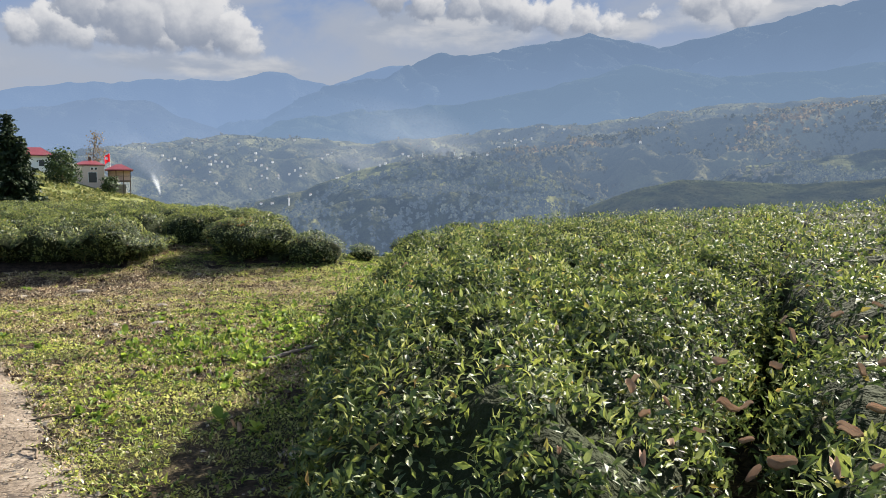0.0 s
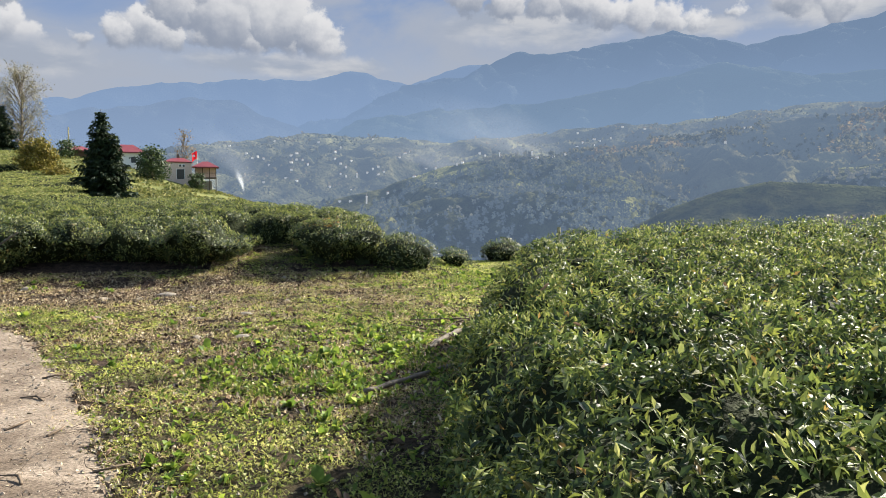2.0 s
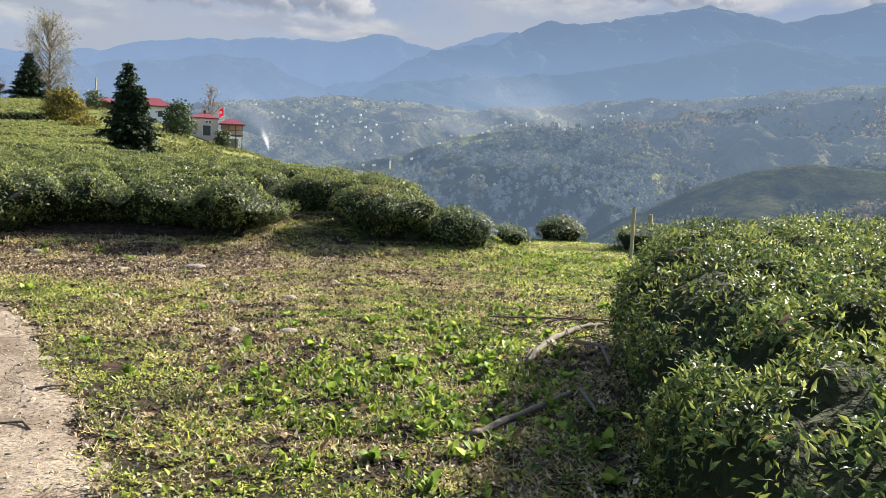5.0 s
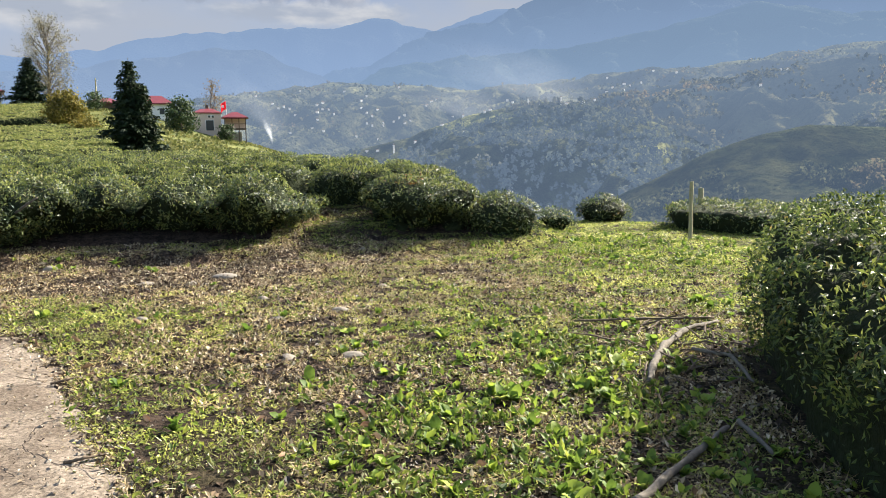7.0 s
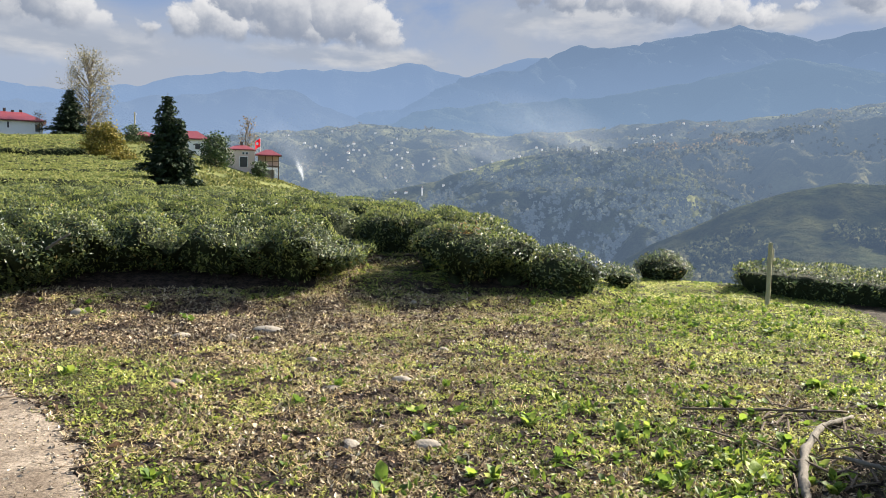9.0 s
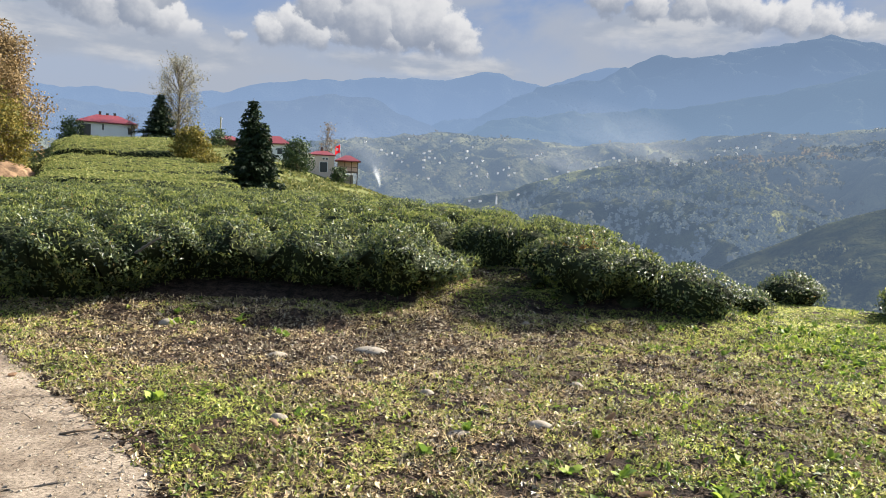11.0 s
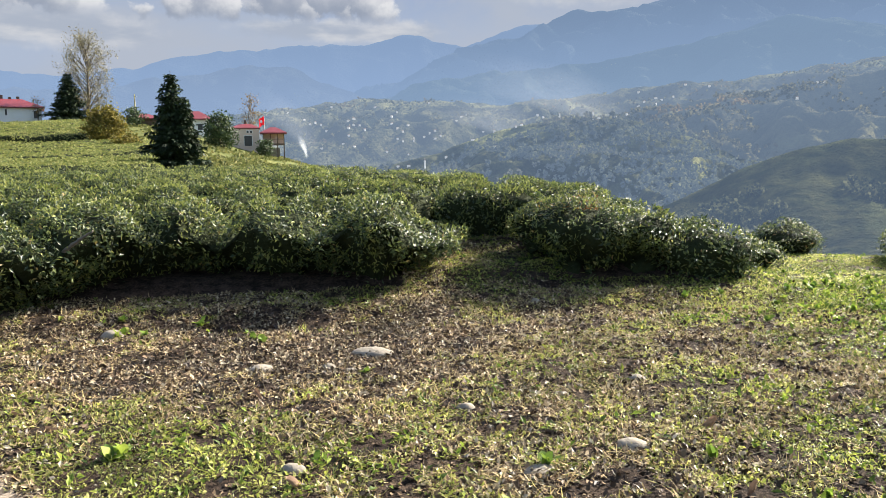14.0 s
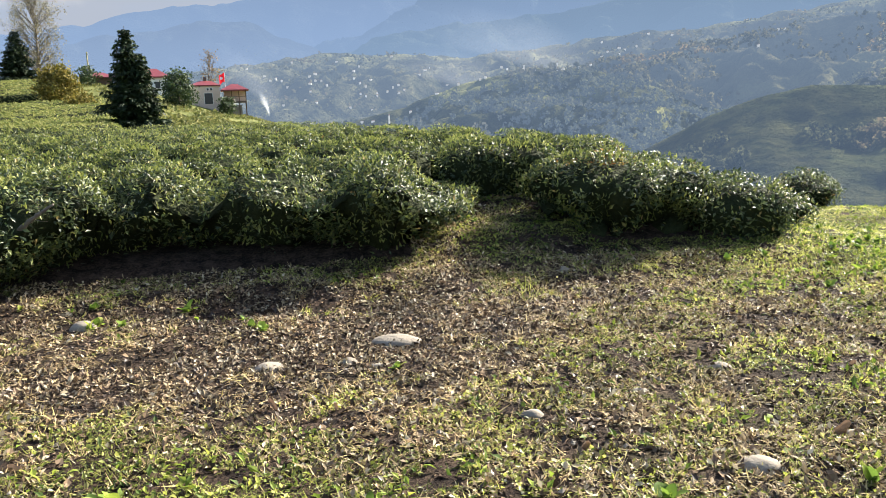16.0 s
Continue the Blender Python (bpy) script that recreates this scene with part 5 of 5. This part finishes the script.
def broadleaf(label, name, az, d, base_el, top_el, radius, mat, clumps, per, leaf, bare_=0.25, shape=(1, 1, 0.5), bunch=0.2):
    x, y, z = at_hub(az, d)
    h = HUB[2] + d * math.tan(radians(top_el)) - z
    ob = thing(name, label, "tree" if name != "shrub" else "shrub", (x, y, z))
    limbs, tips = [], []
    v, f = tube([(0, 0, -0.4), (rng.normal(0, 0.1), 0, h * 0.3), (rng.normal(0, 0.2), rng.normal(0, 0.2), h * 0.65), (0, 0, h * 0.97)], (0.022 * h, 0.016 * h, 0.009 * h, 0.02), 8)
    child("trunk", v, f, m_bark, ob)
    for k in range(clumps):
        t = bare_ + (1 - bare_) * (k + rng.random()) / clumps
        a = k * 2.4 + rng.uniform(-0.5, 0.5)
        reach = radius * math.sin(math.pi * min(1, max(0.1, (t - bare_) / (1 - bare_) * 0.82 + 0.14))) ** 0.7 * rng.uniform(0.5, 1.05)
        tip = np.array((reach * math.cos(a), reach * math.sin(a), h * min(t + 0.08, 1)))
        root = np.array((0, 0, h * max(0.1, t - 0.14)))
        limbs.append(tube([root, root * 0.45 + tip * 0.55 + rng.normal(0, 0.1, 3), tip], (0.006 * h, 0.004 * h, 0.012), 5))
        for _ in range(3):
            w = tip + rng.normal(0, 1, 3) * radius * 0.22
            limbs.append(tube([root * 0.4 + tip * 0.6, w], (0.003 * h, 0.008), 4))
            tips.append(w)
        tips.append(tip)
    v, f = join(limbs)
    child("branchwork", v, f, m_bark, ob, kind="stuff")
    tips = np.array(tips)
    pts = np.repeat(tips, per, 0) + rng.normal(0, 1, (len(tips) * per, 3)) * radius * bunch * np.array(shape) * (1, 1, 1.3)
    v, f = leaf_cloud(pts, unit(pts - np.array((0, 0, h * 0.5))), leaf, 0.75, LEAF2, 0.2, 0.7)
    child("crown", v, f, mat, ob, kind="stuff")


conifer("tall dark green spruce on the tea slope", -29.1, 66, 6.55, 2.5, True)
conifer("dark green pine beside a bare poplar", -35.6, 130, 6.3, 3.7)
broadleaf("tall thin poplar with sparse pale leaves", "poplar", -34.4, 132, 3.2, 8.4, 3.3, m_poplar, 60, 30, 0.20, 0.10, (0.8, 0.8, 1.2), 0.11)
broadleaf("yellowing broad bush on the terrace", "shrub", -33.4, 100, 1.4, 3.85, 2.0, m_yellow, 30, 26, 0.34, 0.05)
broadleaf("low yellow-green bush on the terrace", "shrub", -32.2, 92, 0.6, 1.9, 1.6, m_yellow, 18, 18, 0.3, 0.05)
broadleaf("dark evergreen shrub beside the house", "shrub", -26.0, 110, 1.8, 3.35, 2.0, m_shrub, 26, 26, 0.34, 0.05)
broadleaf("bare autumn tree behind the flag", "bare_tree", -23.8, 122, 2.4, 4.75, 1.5, m_autumn, 22, 5, 0.22, 0.35)
broadleaf("large russet autumn tree by the farm road", "autumn_tree", -46.0, 96, 0.6, 8.6, 4.6, m_autumn, 110, 60, 0.28, 0.03, (1, 1, 0.6), 0.12)
broadleaf("broad yellow-green bush at the foot of the autumn tree", "shrub", -45.4, 90, 1.0, 4.6, 2.8, m_yellow, 40, 40, 0.30, 0.05)
broadleaf("small bare tree in front of the white house", "bare_tree", -37.4, 131, 3.0, 4.5, 1.0, m_autumn, 14, 4, 0.2, 0.3)
broadleaf("dark shrub beside the white house", "shrub", -41.2, 131, 2.6, 3.75, 1.6, m_shrub, 20, 22, 0.32, 0.05)
broadleaf("dark shrub below the pavilion", "shrub", -22.9, 112, 0.2, 1.7, 0.9, m_shrub, 16, 18, 0.28, 0.05)
broadleaf("low shrubs along the hill crest", "shrub", -31.6, 126, 3.0, 3.8, 1.5, m_shrub, 16, 16, 0.3, 0.05)


def box(bm, x0, x1, y0, y1, z0, z1):
    m = Matrix.Translation(((x0 + x1) / 2, (y0 + y1) / 2, (z0 + z1) / 2)) @ Matrix.Diagonal((x1 - x0, y1 - y0, z1 - z0, 1))
    bmesh.ops.create_cube(bm, size=1.0, matrix=m)


def boxes(*dims):
    bm = bmesh.new()
    for d in dims:
        box(bm, *d)
    return bm


def hip_roof(w, d, z, h, over, ridge_share=0.4):
    bm = bmesh.new()
    a, b = w / 2 + over, d / 2 + over
    r = w / 2 * ridge_share
    low_ = [bm.verts.new(p) for p in ((-a, -b, z), (a, -b, z), (a, b, z), (-a, b, z))]
    mid = [bm.verts.new((q.co.x, q.co.y, z + 0.15)) for q in low_]
    top = [bm.verts.new((-r, 0, z + h)), bm.verts.new((r, 0, z + h))]
    bm.faces.new(low_[::-1])
    for i in range(4):
        j = (i + 1) % 4
        bm.faces.new((low_[i], low_[j], mid[j], mid[i]))
    bm.faces.new((mid[0], mid[1], top[1], top[0])), bm.faces.new((mid[2], mid[3], top[0], top[1]))
    bm.faces.new((mid[1], mid[2], top[1])), bm.faces.new((mid[3], mid[0], top[0]))
    return bm


def house(label, az, d, base_el, w, depth, wall_h, roof_h, wall_mat, openings, chimney=True, over=0.5, below=1.5):
    x, y, z = at_hub(az, d, base_el)
    ob = thing("house", label, "house", (x, y, z))
    ob.rotation_euler = (0, 0, radians(-az))
    part("wall", boxes((-w / 2, w / 2, -depth / 2, depth / 2, -below, wall_h)), wall_mat, ob)
    part("roof", hip_roof(w, depth, wall_h, roof_h, over), m_roof, ob, "red metal hipped roof")
    for kind, cx, cz, ww, wh in openings:
        hole = part(kind, boxes((cx - ww / 2, cx + ww / 2, -depth / 2 - 0.03, -depth / 2 + 0.1, cz, cz + wh)), m_dark, ob)
        t = 0.07
        part("frame", boxes((cx - ww / 2 - t, cx - ww / 2, -depth / 2 - 0.06, -depth / 2 + 0.05, cz, cz + wh), (cx + ww / 2, cx + ww / 2 + t, -depth / 2 - 0.06, -depth / 2 + 0.05, cz, cz + wh), (cx - ww / 2 - t, cx + ww / 2 + t, -depth / 2 - 0.06, -depth / 2 + 0.05, cz + wh, cz + wh + t)), m_white, hole)
    if chimney:
        for i in range(int(chimney)):
            cx = 1.1 * i - 0.55 * (int(chimney) - 1)
            part("chimney", boxes((cx - 0.2, cx + 0.2, 0.1, 0.5, wall_h + roof_h * 0.5, wall_h + roof_h + (0.55, 0.3, 0.4)[i])), m_wood, ob)
    return ob


# Left opening: a shaded porch, its shade put in as a dark panel.
house("white bungalow with a red hipped roof on the hill", -39.0, 135, 2.55, 8.2, 5.0, 3.0, 1.5, m_white, [("door", -3.1, 0.7, 1.5, 2.0), ("window", -0.6, 1.9, 0.25, 0.9), ("window", 3.4, 1.5, 0.7, 1.1)], 3)
house("low house with a bright red roof behind the spruce", -27.7, 124, 2.1, 4.4, 4, 2.4, 1.4, m_white, [("window", 0.9, 0.9, 0.7, 0.9)], False)
house("small dark farm shed on the hill crest", -31.0, 130, 2.75, 4.0, 3, 1.1, 0.9, m_wood, [], False)
h3 = house("pink-walled house with a shallow red roof and dark doorway", -24.2, 119, 1.35, 3.9, 3.2, 2.6, 0.8, m_pink, [("door", 0.35, 0.1, 1.1, 1.5), ("window", 0.3, 2.0, 0.3, 0.3), ("window", 0.8, 2.0, 0.3, 0.3)], True, 0.15)


def pavilion(az, d, base_el):
    x, y, z = at_hub(az, d, base_el)
    ob = thing("pavilion", "open wooden pavilion with a red roof on stone footings", "pavilion", (x, y, z))
    ob.rotation_euler = (0, 0, radians(-az))
    part("footing", boxes((-1.6, 0.9, -1.3, 1.3, -1.6, 0.55)), m_stone, ob)
    part("deck", boxes((-1.7, 1.6, -1.5, 1.5, 0.95, 1.15)), m_wood, ob)
    for px_ in (-1.55, -0.5, 0.5, 1.45):
        for py_ in (-1.4, 1.3):
            part("pillar", boxes((px_, px_ + 0.12, py_, py_ + 0.12, -1.2, 2.6)), m_wood, ob)
    part("rail", boxes((-1.6, 1.6, -1.45, -1.38, 1.75, 1.83)), m_wood, ob)
    part("panel", boxes((-1.5, 1.5, 0.6, 0.75, 1.15, 2.6)), m_pink, ob)
    part("roof", hip_roof(3.2, 2.8, 2.6, 1.0, 0.35, 0.25), m_roof, ob, "red metal hipped roof")


pavilion(-22.25, 118, 1.0)


def flagpole(az, d, base_el, top_el):
    x, y, z = at_hub(az, d, base_el)
    h = HUB[2] + d * math.tan(radians(top_el)) - z
    ob = thing("flagpole", "flagpole with a red flag hanging beside the house", "flag", (x, y, z))
    v, f = tube([(0, 0, -1.5), (0, 0, h)], (0.05, 0.035), 8)
    child("pole", v, f, m_steel, ob)
    v, f = [], []
    for i in range(9):
        for j in range(6):
            u, w = i / 8, j / 5
            v.append((-0.05 - 1.05 * u * 0.8, 0.14 * math.sin(u * 7 + w), h - 0.1 - 1.25 * w - 0.55 * u * u + 0.05 * math.sin(u * 9)))
    f = [(i * 6 + j, (i + 1) * 6 + j, (i + 1) * 6 + j + 1, i * 6 + j + 1) for i in range(8) for j in range(5)]
    cloth = child("cloth", np.array(v), np.array(f), m_flag, ob, "red cloth with a white mark")
    bm = bmesh.new()
    bmesh.ops.create_circle(bm, cap_ends=True, radius=0.22, segments=20, matrix=Matrix.Translation((-0.45, -0.2, h - 0.85)) @ Matrix.Rotation(radians(90), 4, "X"))
    part("mark", bm, m_flagmark, cloth)


flagpole(-22.85, 120, 1.2, 3.55)


def utility_pole(az, d, top_el):
    x, y, z = at_hub(az, d)
    h = HUB[2] + d * math.tan(radians(top_el)) - z
    ob = thing("utility_pole", "thin wooden power pole on the hill", "pole", (x, y, z))
    v, f = tube([(0, 0, -0.5), (0, 0, h)], (0.13, 0.09), 8)
    child("shaft", v, f, m_post, ob)
    part("insulator", boxes((0.08, 0.3, -0.04, 0.04, h - 0.35, h - 0.25)), m_steel, ob)


utility_pole(-31.5, 128, 4.95)


def hill_growth():
    """Rough grass and scrub over the hill's flanks."""
    az, d = rng.uniform(-50, -17, 42000), rng.uniform(52, 136, 42000)
    x, y = HUB[0] + d * np.sin(np.radians(az)), HUB[1] + d * np.cos(np.radians(az))
    ok = value_noise(x, y, 0.12, 4, 0.6) > 0.42
    x, y = x[ok], y[ok]
    pts = np.stack([x, y, ground_z(x, y) + 0.05], -1)
    v, f = leaf_cloud(pts, np.tile((0.0, 0.0, 1.0), (len(pts), 1)), 0.42, 0.7, LEAF2, 0.9, 0.5)
    tagged(new("scrub", leaf_mesh("scrub", v, f, m_scrub)), "rough grass and low scrub on the hill", "scrub", kind="stuff")


hill_growth()

# ---- far villages ----
FAR_HOUSES = [(4.0, 3.7), (4.7, 3.9), (5.3, 4.0), (5.9, 4.2), (6.6, 4.3), (15.7, 5.0), (16.3, 5.0), (-13.3, -0.3), (-12.8, -0.2), (-10.0, 0.3), (-7.0, 2.1), (-6.4, 1.1), (-11.6, 1.6), (-11.1, 1.7), (-10.6, 1.5),
              (-10.3, 1.9), (-12.1, 1.7), (-15.8, 2.1), (-16.5, 2.8), (-17.5, 1.4), (-17.1, 3.0), (-18.5, 2.4), (-15.2, 4.0), (-11.1, 4.4), (-9.1, 2.8), (-13.8, 3.1), (-4.7, 2.6), (-4.1, 2.7), (-3.2, 3.0), (-1.6, 3.2),
              (-19.2, 2.9), (-18.2, 3.9), (8.9, 4.8), (13.6, 5.8), (-20.4, 3.2), (-16.9, 2.2), (-12.5, 2.6)]
FAR_HOUSES += [(float(rng.uniform(-21.5, -6)), float(rng.uniform(0.6, 4.1))) for _ in range(24)] + [(float(rng.uniform(2, 20)), float(rng.uniform(2.4, 5.2))) for _ in range(4)] + [(float(rng.uniform(-3, 4)), 3.05) for _ in range(6)]


def on_ridges(az, el):
    """The nearest far slope seen in that direction, and its scale."""
    for r in (re_, rd, rc2, rc):
        v, azs, taus = r
        j = int(np.searchsorted(azs, az))
        col = v[:np.searchsorted(taus, 1.0) + 1, j]
        els = np.degrees(np.arctan2(col[:, 2] - HUB[2], np.hypot(col[:, 0] - HUB[0], col[:, 1] - HUB[1])))
        if els.max() >= el:
            return col[int(np.argmax(els >= el))]
    return col[-1]


def far_house_meshes(w, d, h):
    bm = boxes((-w / 2, w / 2, -d / 2, d / 2, -4, h))
    a = bpy.data.meshes.new("wall")
    bm.to_mesh(a), bm.free()
    a.materials.append(m_far_white)
    bm = hip_roof(w, d, h, h * 0.4, 0.5)
    b = bpy.data.meshes.new("roof")
    bm.to_mesh(b), bm.free()
    b.materials.append(m_far_roof)
    return a, b


FAR_KINDS = [far_house_meshes(9, 8, 5.5), far_house_meshes(12, 8, 4.5), far_house_meshes(7, 7, 6.5)]
for az, el in FAR_HOUSES:
    q = on_ridges(az, el)
    wall_me, roof_me = FAR_KINDS[int(rng.integers(3))]
    ob = thing("far_house", "small pale far-off house on the valley slope", "house", tuple(q), "far village houses")
    ob.rotation_euler = (0, 0, rng.uniform(0, 3))
    grow = np.hypot(q[0], q[1]) / 1100
    ob.scale = (0.12 + 0.23 * grow,) * 3
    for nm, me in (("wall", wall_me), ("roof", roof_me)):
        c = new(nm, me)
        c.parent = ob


def minaret(az, el, grow):
    ob = thing("minaret", "slender white minaret in the valley village", "minaret", tuple(on_ridges(az, el)))
    ob.scale = (grow,) * 3
    for nm, z0, z1, r0, r1, mat in (("shaft", -3, 8.0, 0.9, 0.8, m_far_white), ("balcony", 7.2, 7.7, 1.3, 1.3, m_far_white), ("spire", 8.0, 10.8, 0.85, 0.05, m_far_roof)):
        v, f = tube([(0, 0, z0), (0, 0, z1)], (r0, r1), 10)
        child(nm, v, f, mat, ob)


minaret(-11.5, -0.35, 1.0)
minaret(0.9, 3.0, 1.0)
minaret(-1.6, 3.0, 0.8)

# ---- smoke over the valley ----


def smoke_mat(name, thick, scale):
    """Thin smoke that frays out towards the rim of its sheet."""
    m = bpy.data.materials.new(name)
    m.use_nodes = True
    k = Graph(m.node_tree)
    co = k.node("ShaderNodeTexCoord")
    parts = k.node("ShaderNodeSeparateXYZ")
    k.put(parts.inputs[0], co.outputs["UV"])
    across = k.math("ABSOLUTE", k.math("MULTIPLY_ADD", parts.outputs[0], 2.0, -1.0))
    along = parts.outputs[1]
    n = k.noise(co.outputs["Object"], scale, 5, 0.6, 0.6)
    a = k.math("MULTIPLY", k.step(k.math("ADD", across, k.math("MULTIPLY_ADD", n, 1.2, -0.6)), 0.95, 0.0), k.math("MULTIPLY", k.step(along, 0.0, 0.10), k.step(along, 1.0, 0.15)))
    a = k.math("MULTIPLY", a, k.math("MULTIPLY", k.step(n, 0.25, 0.75, 0.45, 1.0), thick))
    clear, white, both = k.node("ShaderNodeBsdfTransparent"), k.node("ShaderNodeBsdfTranslucent"), k.node("ShaderNodeMixShader")
    k.put(white.inputs[0], (0.84, 0.88, 0.93))
    k.put(both.inputs[0], a), k.put(both.inputs[1], clear.outputs[0]), k.put(both.inputs[2], white.outputs[0])
    k.put(k.node("ShaderNodeOutputMaterial").inputs[0], both.outputs[0])
    return m


def smoke(label, az, d, el0, el1, lean_, width, flare, mat):
    """A rolling curtain of smoke, narrow at its foot and wide above."""
    x, y, z = at_hub(az, d, el0)
    height = d * (math.tan(radians(el1)) - math.tan(radians(el0)))
    n, m = 24, 13
    tt, ww = np.meshgrid(np.linspace(0, 1, n), np.linspace(-1, 1, m), indexing="ij")
    half = width * (1 + flare * tt ** 1.2)
    vx = lean_ * height * tt ** 1.3 + ww * half + 0.12 * width * np.sin(tt * 9)
    vy = 0.25 * half * np.sin(ww * 2.5 + tt * 7)
    i, j = np.meshgrid(np.arange(n - 1), np.arange(m - 1), indexing="ij")
    f = np.stack([i * m + j, i * m + j + 1, (i + 1) * m + j + 1, (i + 1) * m + j], -1).reshape(-1, 4)
    me = mesh_np("smoke", np.stack([vx, vy, tt * height], -1).reshape(-1, 3), f, mat, True)
    uv = np.stack([(ww + 1) / 2, tt], -1).reshape(-1, 2).astype(np.float32)
    me.uv_layers.new(name="UVMap").data.foreach_set("uv", uv[f.ravel()].ravel())
    ob = new("smoke", me)
    ob.location, ob.rotation_euler = (x, y, z), (0, 0, radians(-az))
    ob.visible_shadow = False
    tagged(ob, label, "smoke", kind="stuff")


m_plume = smoke_mat("chimney_smoke", 0.32, 0.25)
m_drift = smoke_mat("drifting_smoke", 0.040, 0.012)
smoke("thin white smoke rising from a garden fire", -20.0, 240, 0.4, 2.6, -0.15, 0.7, 3.0, m_plume)
smoke("blue smoke drifting over the valley", -20.4, 300, 0.4, 6.4, -0.2, 7.0, 2.0, m_drift)
smoke("pale smoke drifting over the far village", -1.0, 1250, 2.3, 8.6, -0.3, 110.0, 1.0, m_drift)
smoke("pale smoke drifting over the far village", -7.0, 1250, 1.6, 5.6, 0.5, 90.0, 0.8, m_drift)
